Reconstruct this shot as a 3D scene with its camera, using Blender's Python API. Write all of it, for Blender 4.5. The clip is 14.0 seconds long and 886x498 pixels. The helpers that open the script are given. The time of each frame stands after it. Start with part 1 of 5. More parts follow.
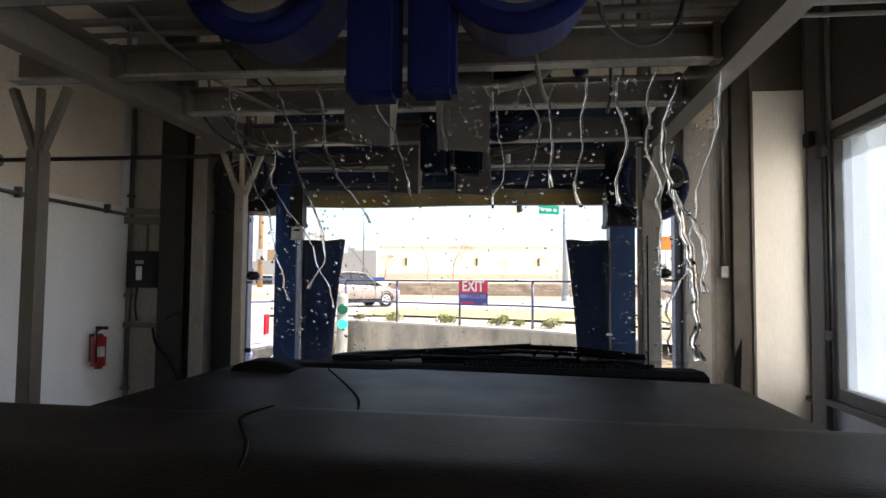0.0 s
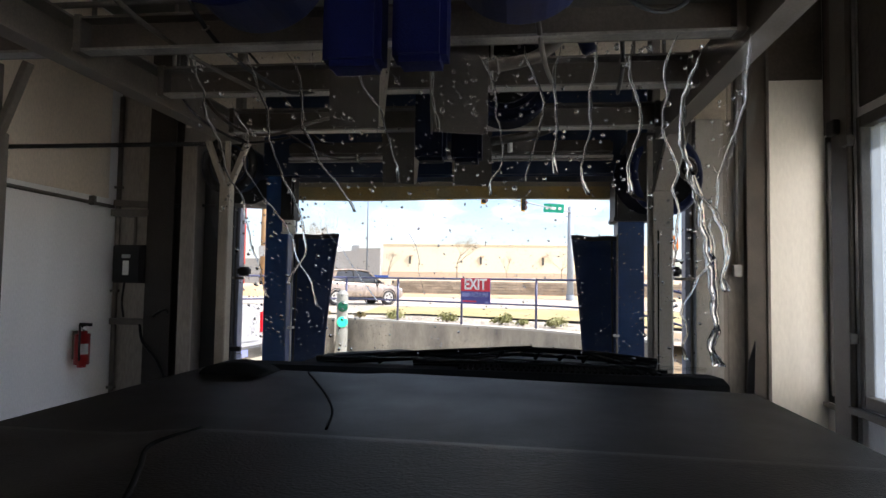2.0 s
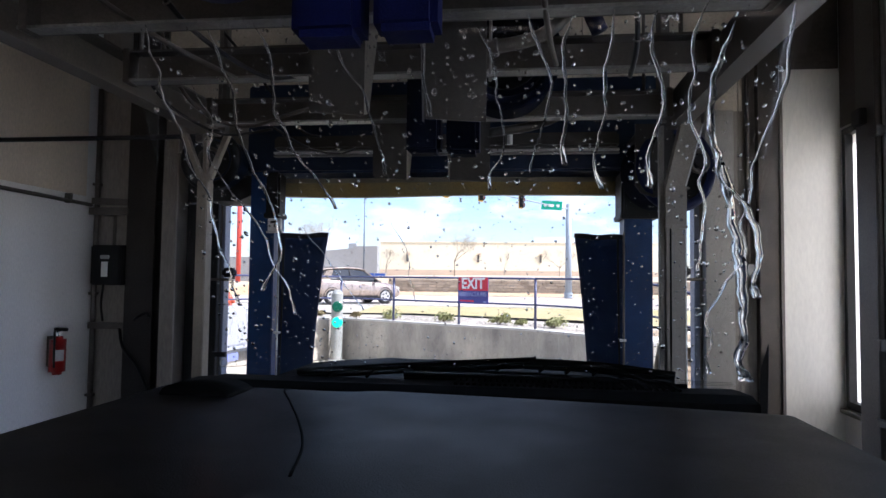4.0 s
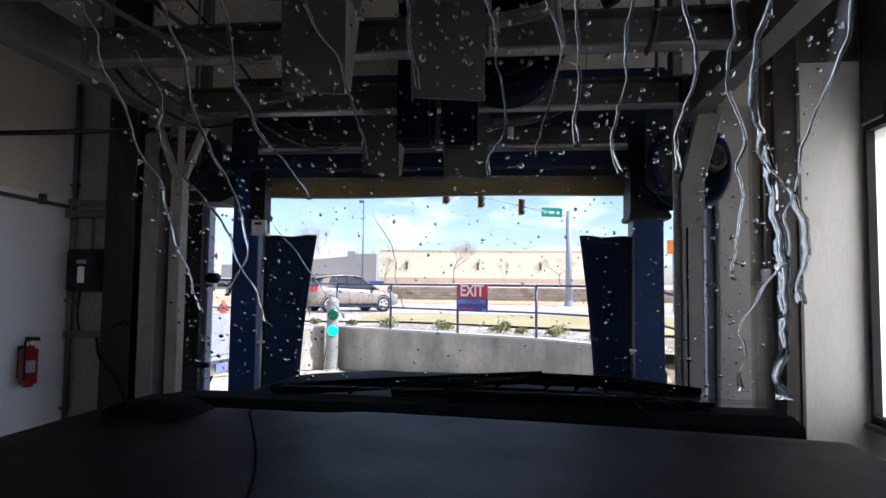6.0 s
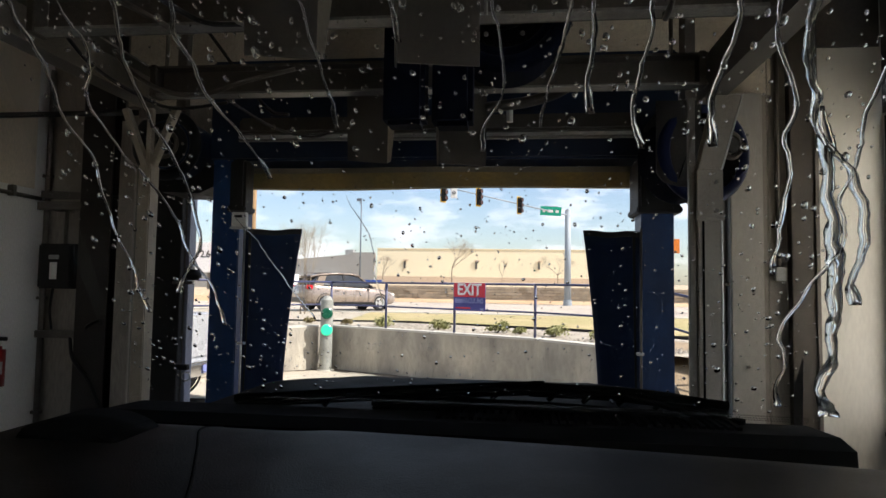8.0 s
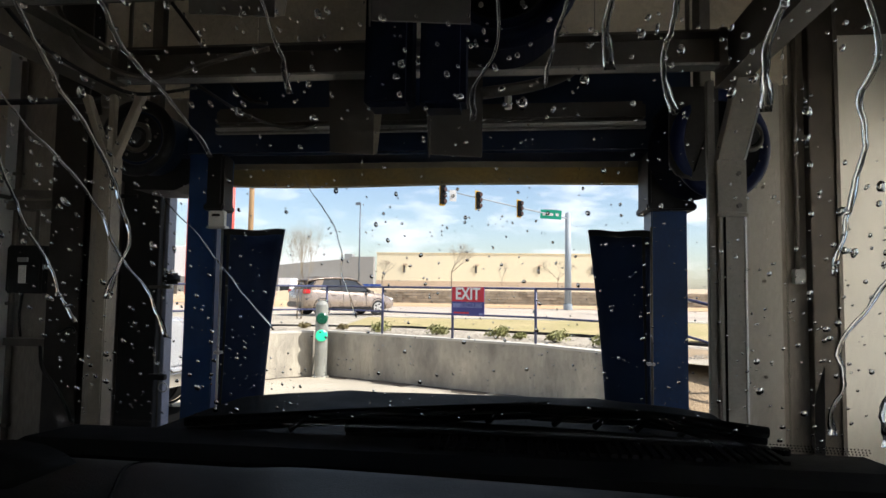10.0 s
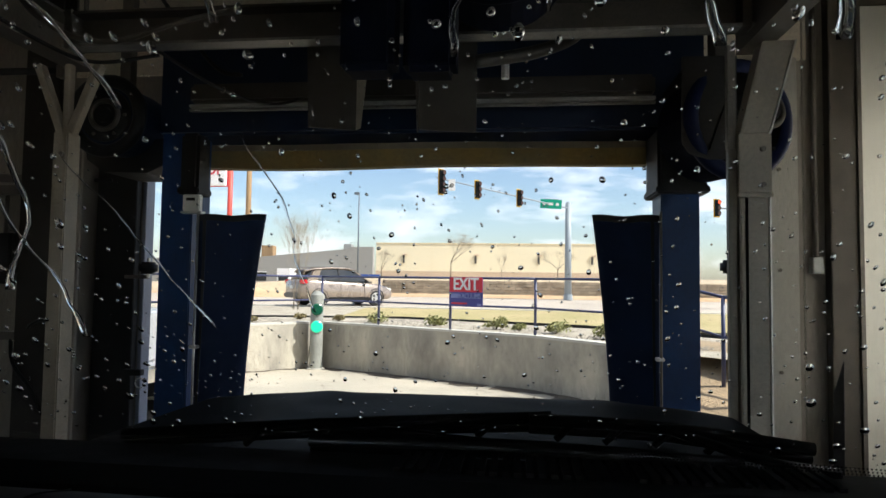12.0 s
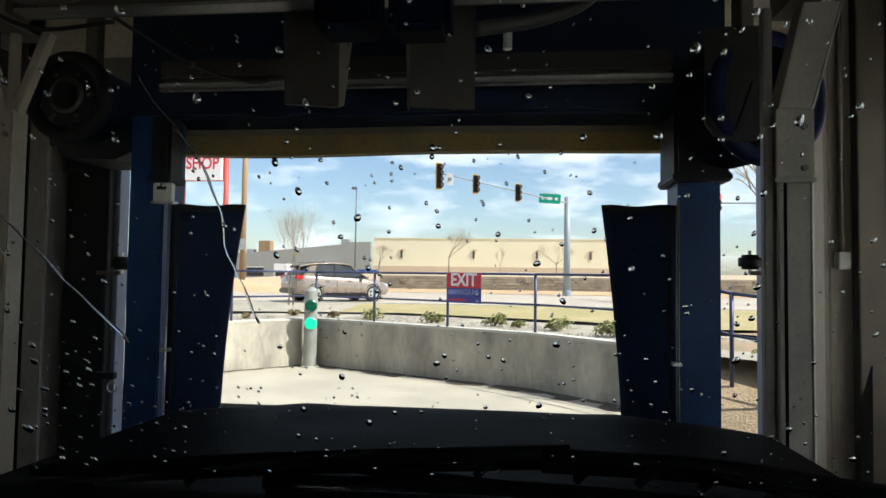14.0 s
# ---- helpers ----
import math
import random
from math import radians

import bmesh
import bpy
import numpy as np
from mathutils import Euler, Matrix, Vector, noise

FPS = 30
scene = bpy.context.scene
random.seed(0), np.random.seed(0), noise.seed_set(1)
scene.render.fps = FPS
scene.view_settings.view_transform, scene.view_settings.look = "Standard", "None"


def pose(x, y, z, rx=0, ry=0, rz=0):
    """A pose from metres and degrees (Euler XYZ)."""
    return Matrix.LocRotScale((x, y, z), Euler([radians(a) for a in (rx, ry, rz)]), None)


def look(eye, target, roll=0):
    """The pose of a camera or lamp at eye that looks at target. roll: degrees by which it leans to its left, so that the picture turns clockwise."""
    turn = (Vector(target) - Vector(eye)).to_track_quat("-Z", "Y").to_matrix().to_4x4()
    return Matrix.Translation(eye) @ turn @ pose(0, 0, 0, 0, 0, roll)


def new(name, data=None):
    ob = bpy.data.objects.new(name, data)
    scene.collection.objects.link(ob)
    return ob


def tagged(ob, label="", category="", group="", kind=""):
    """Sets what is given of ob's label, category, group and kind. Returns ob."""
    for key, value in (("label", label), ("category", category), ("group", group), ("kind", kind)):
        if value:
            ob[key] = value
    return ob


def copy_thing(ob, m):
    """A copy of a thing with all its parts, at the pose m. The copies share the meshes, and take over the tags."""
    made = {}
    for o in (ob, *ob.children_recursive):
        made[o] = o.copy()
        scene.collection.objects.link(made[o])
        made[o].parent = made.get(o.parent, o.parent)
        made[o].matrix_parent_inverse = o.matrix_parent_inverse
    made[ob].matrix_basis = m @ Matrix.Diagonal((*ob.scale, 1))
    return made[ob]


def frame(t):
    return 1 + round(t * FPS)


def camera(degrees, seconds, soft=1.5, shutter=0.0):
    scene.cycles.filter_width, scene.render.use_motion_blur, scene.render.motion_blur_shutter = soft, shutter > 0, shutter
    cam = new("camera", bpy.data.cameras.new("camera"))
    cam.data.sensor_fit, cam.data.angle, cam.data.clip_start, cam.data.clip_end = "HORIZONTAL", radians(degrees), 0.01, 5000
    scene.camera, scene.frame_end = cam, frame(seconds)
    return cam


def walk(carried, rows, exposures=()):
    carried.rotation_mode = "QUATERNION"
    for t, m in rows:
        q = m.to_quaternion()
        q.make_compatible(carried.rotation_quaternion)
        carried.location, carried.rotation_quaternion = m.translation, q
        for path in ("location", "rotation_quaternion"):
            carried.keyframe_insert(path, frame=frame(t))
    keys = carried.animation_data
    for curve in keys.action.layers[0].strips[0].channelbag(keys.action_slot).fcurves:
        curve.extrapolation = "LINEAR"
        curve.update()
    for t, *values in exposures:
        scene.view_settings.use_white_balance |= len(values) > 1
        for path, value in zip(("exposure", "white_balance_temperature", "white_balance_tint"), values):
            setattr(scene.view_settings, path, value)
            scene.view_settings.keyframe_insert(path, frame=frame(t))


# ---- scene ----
cam = camera(70.0, 14.0)
PATH = [
    (0, (0.669, 0.508, 1.89), (0.439, 2.492, 1.999), 0.5),
    (0.5, (0.683, 0.573, 1.875), (0.449, 2.552, 2.036), 0.7),
    (1, (0.681, 0.666, 1.879), (0.442, 2.649, 1.983), 0.8),
    (1.5, (0.679, 0.756, 1.887), (0.439, 2.739, 1.987), 0.7),
    (2, (0.691, 0.831, 1.877), (0.447, 2.813, 1.981), 0.9),
    (2.5, (0.685, 0.936, 1.886), (0.443, 2.919, 1.981), 0.9),
    (3, (0.675, 1.016, 1.914), (0.435, 3.0, 2.005), 0.8),
    (5.5, (0.658, 1.458, 1.9), (0.423, 3.441, 2.017), 0.7),
    (6, (0.652, 1.557, 1.893), (0.417, 3.539, 2.015), 0.7),
    (6.5, (0.664, 1.674, 1.897), (0.425, 3.657, 2.009), 0.9),
    (7, (0.658, 1.759, 1.886), (0.422, 3.741, 2.001), 1.0),
    (7.5, (0.659, 1.83, 1.894), (0.425, 3.813, 2.009), 0.9),
    (8, (0.647, 1.917, 1.886), (0.417, 3.9, 2.005), 0.9),
    (10.5, (0.652, 2.377, 1.886), (0.421, 4.359, 2.019), 0.8),
    (11, (0.657, 2.459, 1.885), (0.421, 4.441, 2.01), 0.8),
    (11.5, (0.656, 2.539, 1.887), (0.42, 4.521, 2.001), 0.8),
    (12, (0.66, 2.625, 1.883), (0.431, 4.609, 1.985), 0.8),
    (12.5, (0.642, 2.741, 1.883), (0.418, 4.727, 1.972), 0.8),
    (13, (0.644, 2.826, 1.897), (0.42, 4.812, 1.98), 1.0),
    (13.5, (0.648, 2.903, 1.891), (0.423, 4.888, 1.979), 1.0),
    (14, (0.636, 2.991, 1.892), (0.413, 4.977, 1.979), 0.8),
]
walk(cam, [(t, look(e, a, r)) for t, e, a, r in PATH],
     exposures=[(0.0, 1.44, 6300, 18), (1.5, 1.22, 6300, 18), (3.0, 1.11, 5750, 20), (5.5, 0.94, 5450, 22), (6.5, 0.81, 5500, 18), (7.5, 0.72, 6350, 15), (8.0, 0.67, 6400, 15), (10.5, 0.67, 6350, 13), (14.0, 0.54, 6150, 7)])

# ---- daylight ----
SUN = Vector((0.90, -0.23, 1.02)).normalized()
world = bpy.data.worlds.new("sky")
scene.world = world
world.use_nodes = True
wn, wl = world.node_tree.nodes, world.node_tree.links
bg = wn["Background"]
bg.inputs["Strength"].default_value = 0.115
sky = wn.new("ShaderNodeTexSky")
sky.sky_type = 'NISHITA'
sky.sun_disc = False
sky.sun_elevation = math.asin(SUN.z)
sky.sun_rotation = math.atan2(SUN.x, SUN.y)
wc = wn.new("ShaderNodeTexCoord")
wm = wn.new("ShaderNodeMapping")
wm.inputs["Scale"].default_value = (2.2, 2.2, 7.5)
wz = wn.new("ShaderNodeTexNoise")
wz.inputs["Scale"].default_value = 2.3
wz.inputs["Detail"].default_value = 7
wz.inputs["Roughness"].default_value = 0.58
wr = wn.new("ShaderNodeValToRGB")
wr.color_ramp.elements[0].position, wr.color_ramp.elements[1].position = 0.47, 0.70
wx = wn.new("ShaderNodeMix")
wx.data_type = 'RGBA'
wx.inputs["B"].default_value = (8.2, 8.3, 8.5, 1)
wl.new(wc.outputs["Generated"], wm.inputs["Vector"])
wl.new(wm.outputs["Vector"], wz.inputs["Vector"])
wl.new(wz.outputs["Fac"], wr.inputs["Fac"])
wl.new(wr.outputs["Color"], wx.inputs["Factor"])
wl.new(sky.outputs["Color"], wx.inputs["A"])
wl.new(wx.outputs["Result"], bg.inputs["Color"])
sun = new("sun", bpy.data.lights.new("sun", 'SUN'))
sun.data.energy, sun.data.angle, sun.data.color = 5.0, radians(0.55), (1.0, 0.95, 0.87)
sun.matrix_world = look(SUN * 60, (0, 0, 0))


# ---- materials ----
def mat(name, base, rough=0.6, metal=0.0, vary=0.25, scale=6.0, fine=60.0, bump=0.15, dist=0.004, second=None, spec=0.5, coat=0.0, stretch=(1, 1, 1), island=False):
    m = bpy.data.materials.new(name)
    m.use_nodes = True
    n, l = m.node_tree.nodes, m.node_tree.links
    p = n["Principled BSDF"]
    p.inputs["Metallic"].default_value = metal
    p.inputs["Specular IOR Level"].default_value = spec
    p.inputs["Coat Weight"].default_value = coat
    geo = n.new("ShaderNodeNewGeometry")
    mp = n.new("ShaderNodeMapping")
    mp.inputs["Scale"].default_value = stretch
    l.new(geo.outputs["Position"], mp.inputs["Vector"])
    big = n.new("ShaderNodeTexNoise")
    big.inputs["Scale"].default_value, big.inputs["Detail"].default_value = scale, 5
    small = n.new("ShaderNodeTexNoise")
    small.inputs["Scale"].default_value, small.inputs["Detail"].default_value = fine, 3
    for t in (big, small):
        l.new(mp.outputs["Vector"], t.inputs["Vector"])
    ramp = n.new("ShaderNodeValToRGB")
    ramp.color_ramp.elements[0].position, ramp.color_ramp.elements[1].position = 0.3, 0.72
    b = second or tuple(c * (1 - vary) for c in base)
    ramp.color_ramp.elements[0].color, ramp.color_ramp.elements[1].color = (*b, 1), (*base, 1)
    l.new(big.outputs["Fac"], ramp.inputs["Fac"])
    hsv = n.new("ShaderNodeHueSaturation")
    l.new(ramp.outputs["Color"], hsv.inputs["Color"])
    mr = n.new("ShaderNodeMapRange")
    mr.inputs["From Min"].default_value, mr.inputs["From Max"].default_value = 0.3, 0.7
    mr.inputs["To Min"].default_value, mr.inputs["To Max"].default_value = 1 - vary * 0.5, 1 + vary * 0.35
    if island:
        l.new(geo.outputs["Random Per Island"], mr.inputs["Value"])
        mr.inputs["From Min"].default_value, mr.inputs["From Max"].default_value = 0, 1
    else:
        l.new(small.outputs["Fac"], mr.inputs["Value"])
    l.new(mr.outputs["Result"], hsv.inputs["Value"])
    l.new(hsv.outputs["Color"], p.inputs["Base Color"])
    rr = n.new("ShaderNodeMapRange")
    rr.inputs["To Min"].default_value, rr.inputs["To Max"].default_value = max(0.03, rough - 0.12), min(1, rough + 0.12)
    l.new(big.outputs["Fac"], rr.inputs["Value"])
    l.new(rr.outputs["Result"], p.inputs["Roughness"])
    if bump:
        bp = n.new("ShaderNodeBump")
        bp.inputs["Strength"].default_value, bp.inputs["Distance"].default_value = bump, dist
        l.new(small.outputs["Fac"], bp.inputs["Height"])
        l.new(bp.outputs["Normal"], p.inputs["Normal"])
    return m


def glow(name, color, strength):
    m = bpy.data.materials.new(name)
    m.use_nodes = True
    p = m.node_tree.nodes["Principled BSDF"]
    p.inputs["Base Color"].default_value = (*color, 1)
    p.inputs["Emission Color"].default_value = (*color, 1)
    p.inputs["Emission Strength"].default_value = strength
    p.inputs["Roughness"].default_value = 0.3
    return m


def clear(name, color, rough=0.02, gloss=0.025):
    m = bpy.data.materials.new(name)
    m.use_nodes = True
    n, l = m.node_tree.nodes, m.node_tree.links
    tr, gl, mx = (n.new(k) for k in ("ShaderNodeBsdfTransparent", "ShaderNodeBsdfGlossy", "ShaderNodeMixShader"))
    tr.inputs["Color"].default_value = (*color, 1)
    gl.inputs["Roughness"].default_value = rough
    mx.inputs["Fac"].default_value = gloss
    l.new(tr.outputs["BSDF"], mx.inputs[1])
    l.new(gl.outputs["BSDF"], mx.inputs[2])
    l.new(mx.outputs["Shader"], n["Material Output"].inputs["Surface"])
    return m


def frosted(name, through_, haze, lo, hi):
    m = bpy.data.materials.new(name)
    m.use_nodes = True
    n, l = m.node_tree.nodes, m.node_tree.links
    tr, tl, mx, nz = (n.new(k) for k in ("ShaderNodeBsdfTransparent", "ShaderNodeBsdfTranslucent", "ShaderNodeMixShader", "ShaderNodeTexNoise"))
    tr.inputs["Color"].default_value = (*through_, 1)
    tl.inputs["Color"].default_value = (*haze, 1)
    nz.inputs["Scale"].default_value = 3.0
    mr = n.new("ShaderNodeMapRange")
    mr.inputs["To Min"].default_value, mr.inputs["To Max"].default_value = lo, hi
    l.new(nz.outputs["Fac"], mr.inputs["Value"])
    l.new(mr.outputs["Result"], mx.inputs["Fac"])
    l.new(tr.outputs["BSDF"], mx.inputs[1])
    l.new(tl.outputs["BSDF"], mx.inputs[2])
    l.new(mx.outputs["Shader"], n["Material Output"].inputs["Surface"])
    return m


M_WALL = mat("wall_paint", (0.84, 0.83, 0.80), 0.55, vary=0.16, scale=1.1, fine=90, bump=0.06, stretch=(1, 1, 0.3))
# Darker than grime alone; the shade on the exit wall is in this colour.
M_WALLD = mat("shaded_grimy_wall_paint", (0.27, 0.245, 0.21), 0.6, vary=0.35, scale=1.8, fine=40, bump=0.2, stretch=(1, 1, 0.25))
M_WHITE = mat("white_panel_paint", (0.70, 0.68, 0.61), 0.4, vary=0.12, scale=2, fine=50, bump=0.1, stretch=(1, 1, 0.3))
M_CEIL = mat("ceiling_steel", (0.16, 0.15, 0.135), 0.7, vary=0.3, scale=2)
M_STEEL = mat("tan_steel_paint", (0.27, 0.235, 0.185), 0.5, vary=0.3, scale=3, fine=70, bump=0.15)
M_STEELD = mat("stained_steel", (0.15, 0.135, 0.115), 0.5, 0.3, vary=0.4, scale=4, fine=80)
M_GALV = mat("galvanised_edge", (0.55, 0.55, 0.53), 0.35, 0.7, vary=0.25, scale=8)
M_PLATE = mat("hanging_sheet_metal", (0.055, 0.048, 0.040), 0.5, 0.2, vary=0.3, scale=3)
M_BLUE = mat("blue_paint", (0.008, 0.045, 0.155), 0.45, vary=0.3, scale=4, fine=60, bump=0.1, spec=0.25)
M_NAVY = mat("navy_paint", (0.007, 0.020, 0.055), 0.5, vary=0.3, scale=3, spec=0.25)
M_FOAM = mat("blue_foam", (0.003, 0.005, 0.038), 0.85, vary=0.3, scale=8, fine=140, bump=0.5, dist=0.006, spec=0.08)
M_MAT = mat("navy_rubber_cloth", (0.009, 0.022, 0.066), 0.7, vary=0.35, scale=5, fine=160, bump=0.3, dist=0.002, spec=0.2)
M_BLACK = mat("black_rubber", (0.010, 0.010, 0.011), 0.6, vary=0.3, scale=10, spec=0.3)
M_YEL = mat("faded_yellow_pad", (0.33, 0.22, 0.06), 0.7, vary=0.35, scale=3, fine=40, second=(0.2, 0.16, 0.08))
M_TANPAD = mat("dirty_tan_pad", (0.2, 0.17, 0.12), 0.7, vary=0.3, scale=3)
M_GREY = mat("grey_box_paint", (0.33, 0.34, 0.33), 0.4, vary=0.15, scale=12)
M_LABEL = mat("white_label", (0.7, 0.7, 0.66), 0.5, vary=0.1, scale=20)
M_RED = mat("extinguisher_red", (0.27, 0.012, 0.010), 0.3, vary=0.15, scale=8, coat=0.4)
M_FLOOR = mat("wet_wash_floor", (0.035, 0.033, 0.03), 0.5, vary=0.45, scale=1.2, fine=30, bump=0.3)
M_APRON = mat("near_black_ground", (0.010, 0.010, 0.010), 0.95, vary=0.4, scale=0.8, fine=60, bump=0.4, spec=0.02)
M_DASH = mat("grained_dash_vinyl", (0.0125, 0.0108, 0.0092), 0.48, vary=0.25, scale=4, fine=170, bump=0.6, dist=0.003, spec=0.13)
M_HOOD = mat("black_car_paint", (0.0035, 0.0035, 0.0035), 0.6, vary=0.2, scale=4, bump=0, spec=0.02)
M_CONC = mat("sunlit_concrete", (0.51, 0.455, 0.35), 0.85, vary=0.2, scale=0.9, fine=45, bump=0.3, second=(0.38, 0.345, 0.27))
M_CWALL = mat("cast_concrete", (0.58, 0.525, 0.41), 0.85, vary=0.28, scale=1.5, fine=14, bump=0.4, stretch=(1, 1, 0.45), second=(0.255, 0.235, 0.195))
M_CAP = mat("pale_concrete_edge", (0.6, 0.57, 0.49), 0.8, vary=0.15, scale=3)
M_RAIL = mat("blue_rail_paint", (0.055, 0.063, 0.135), 0.4, vary=0.25, scale=10)
M_GRAVEL = mat("gravel", (0.48, 0.425, 0.325), 0.95, vary=0.35, scale=2.0, fine=38, bump=0.9, dist=0.02, second=(0.33, 0.29, 0.22))
M_STONE = mat("gravel_stone", (0.38, 0.34, 0.275), 0.9, vary=0.4, scale=5, island=True)
M_GRASS = mat("dry_lawn", (0.46, 0.36, 0.185), 0.95, vary=0.35, scale=0.7, fine=14, bump=0.8, dist=0.03, second=(0.31, 0.275, 0.105))
M_DIRT = mat("bare_orange_soil", (0.50, 0.30, 0.15), 0.95, vary=0.25, scale=0.35, fine=8, bump=0.5, dist=0.03, second=(0.52, 0.40, 0.24))
M_FIELD = mat("dry_field", (0.50, 0.39, 0.25), 0.95, vary=0.25, scale=0.06, fine=3, bump=0.4, dist=0.05, second=(0.42, 0.34, 0.23))
M_ROAD = mat("pale_road", (0.50, 0.43, 0.34), 0.85, vary=0.18, scale=0.5, fine=25)
M_BUFF = mat("buff_tilt_wall", (0.86, 0.77, 0.55), 0.8, vary=0.08, scale=0.12, fine=4, bump=0.1)
M_BUFFD = mat("tan_wall_base", (0.62, 0.48, 0.34), 0.8, vary=0.1, scale=0.2, fine=4)
M_GBLD = mat("grey_wall", (0.31, 0.305, 0.285), 0.8, vary=0.1, scale=0.2, fine=3)
M_GLASSD = mat("dark_window", (0.02, 0.025, 0.03), 0.1, vary=0.2, scale=1, bump=0)
M_BARK = mat("bare_bark", (0.24, 0.19, 0.13), 0.9, vary=0.35, scale=5, fine=30, bump=0.5)
M_TWIG = mat("pale_twigs", (0.40, 0.34, 0.25), 0.9, vary=0.25, scale=3)
M_LEAF = mat("shrub_leaf", (0.34, 0.34, 0.13), 0.7, vary=0.5, scale=9, island=True)
M_LEAFD = mat("dry_shrub_leaf", (0.27, 0.22, 0.10), 0.8, vary=0.4, scale=9, island=True)
M_POLE = mat("galvanised_mast", (0.30, 0.34, 0.37), 0.55, 0.1, vary=0.12, scale=3)
M_WOOD = mat("utility_pole_wood", (0.38, 0.25, 0.13), 0.85, vary=0.3, scale=2, fine=20, stretch=(1, 1, 0.1))
M_TYEL = mat("signal_yellow", (0.62, 0.38, 0.02), 0.5, vary=0.1, scale=5)
M_GREEN = mat("street_sign_green", (0.0, 0.36, 0.22), 0.45, vary=0.05, scale=4, bump=0)
M_SWHITE = mat("sign_white", (0.8, 0.8, 0.8), 0.5, vary=0.04, scale=5, bump=0)
M_SRED = mat("sign_red", (0.60, 0.03, 0.05), 0.5, vary=0.06, scale=8, bump=0)
M_SBLUE = mat("sign_blue", (0.06, 0.06, 0.26), 0.5, vary=0.08, scale=8, bump=0)
M_SBLUEL = mat("sign_pale_blue", (0.22, 0.25, 0.5), 0.5, vary=0.08, scale=8, bump=0)
M_PRED = mat("pole_red", (0.55, 0.07, 0.05), 0.5, vary=0.1, scale=4)
M_CHAMP = mat("champagne_car_paint", (0.30, 0.245, 0.20), 0.28, 0.35, vary=0.06, scale=2, bump=0, coat=0.6)
M_SILVER = mat("silver_car_paint", (0.55, 0.56, 0.57), 0.28, 0.35, vary=0.05, scale=2, bump=0, coat=0.6)
M_TYRE = mat("tyre_rubber", (0.018, 0.018, 0.018), 0.8, vary=0.3, scale=10)
M_RIM = mat("alloy_rim", (0.6, 0.6, 0.6), 0.3, 0.8, vary=0.1, scale=10)
M_CHROME = mat("chrome", (0.7, 0.7, 0.7), 0.12, 1.0, vary=0.05, scale=5, bump=0)
M_TAIL = mat("red_lens", (0.5, 0.01, 0.02), 0.2, vary=0.1, scale=10, bump=0)
M_CARGLASS = mat("tinted_car_glass", (0.025, 0.03, 0.035), 0.06, vary=0.1, scale=2, bump=0)
M_LAMPG = glow("green_signal_light", (0.02, 0.55, 0.27), 0.7)
M_LENSG = mat("unlit_green_lens", (0.01, 0.10, 0.055), 0.25, vary=0.2, scale=20, bump=0)
M_FROST = frosted("hazy_window_pane", (0.66, 0.71, 0.745), (0.46, 0.51, 0.55), 0.15, 0.4)
M_MILKY = frosted("milky_blue_pane", (0.86, 0.88, 0.88), (0.92, 0.905, 0.86), 0.86, 0.97)
M_FROSTB = frosted("added_fill_light_pane", (0.86, 0.9, 0.92), (0.92, 0.95, 0.97), 0.88, 0.98)
M_INK = mat("dark_lettering", (0.03, 0.03, 0.03), 0.6, vary=0.05, scale=5, bump=0)
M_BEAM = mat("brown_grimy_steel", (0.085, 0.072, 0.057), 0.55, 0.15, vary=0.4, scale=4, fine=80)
M_EDGE = mat("worn_steel_edge", (0.27, 0.26, 0.235), 0.45, 0.4, vary=0.5, scale=5)
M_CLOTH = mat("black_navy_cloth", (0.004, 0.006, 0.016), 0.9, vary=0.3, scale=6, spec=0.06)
M_COLUMN = mat("near_black_shade_fill", (0.035, 0.031, 0.027), 0.6, vary=0.4, scale=3, fine=50, spec=0.25)
M_BANK = mat("brown_gravel_soil", (0.40, 0.29, 0.17), 0.95, vary=0.4, scale=1.5, fine=26, bump=0.9, dist=0.03, second=(0.26, 0.20, 0.12))
M_SILT = mat("dark_silt_and_foot_shade", (0.13, 0.105, 0.075), 0.9, vary=0.5, scale=3, fine=30, bump=0.5)
M_LAMPP = mat("dull_lamp_pole", (0.15, 0.18, 0.21), 0.5, 0.3, vary=0.15, scale=3)
M_LAMPR = glow("red_signal_light", (0.75, 0.07, 0.02), 0.9)
M_LENSR = mat("unlit_red_lens", (0.06, 0.022, 0.014), 0.4, vary=0.2, scale=10, bump=0)
M_PIT = mat("matt_black_plastic", (0.004, 0.004, 0.004), 0.8, vary=0.3, scale=12, spec=0.06)
# Blue-grey of sky-lit shade on the pale jambs is put in here.
M_JAMB = mat("sky_shaded_jamb", (0.25, 0.27, 0.34), 0.5, vary=0.2, scale=3, fine=50, stretch=(1, 1, 0.3))
M_STRIP = mat("pale_grey_guide_paint", (0.36, 0.345, 0.31), 0.5, vary=0.25, scale=2, fine=50, stretch=(1, 1, 0.3))
M_BLUEB = mat("blue_sheet", (0.02, 0.08, 0.34), 0.5, vary=0.1, scale=2)
M_ORANGE = mat("orange_board", (0.7, 0.2, 0.02), 0.5, vary=0.08, scale=4, bump=0)


# ---- helpers for shapes ----
def thing(name, at, label, category, group="", kind=""):
    ob = new(name)
    ob.location = at
    ob.empty_display_size = 0.1
    return tagged(ob, label, category, group, kind)


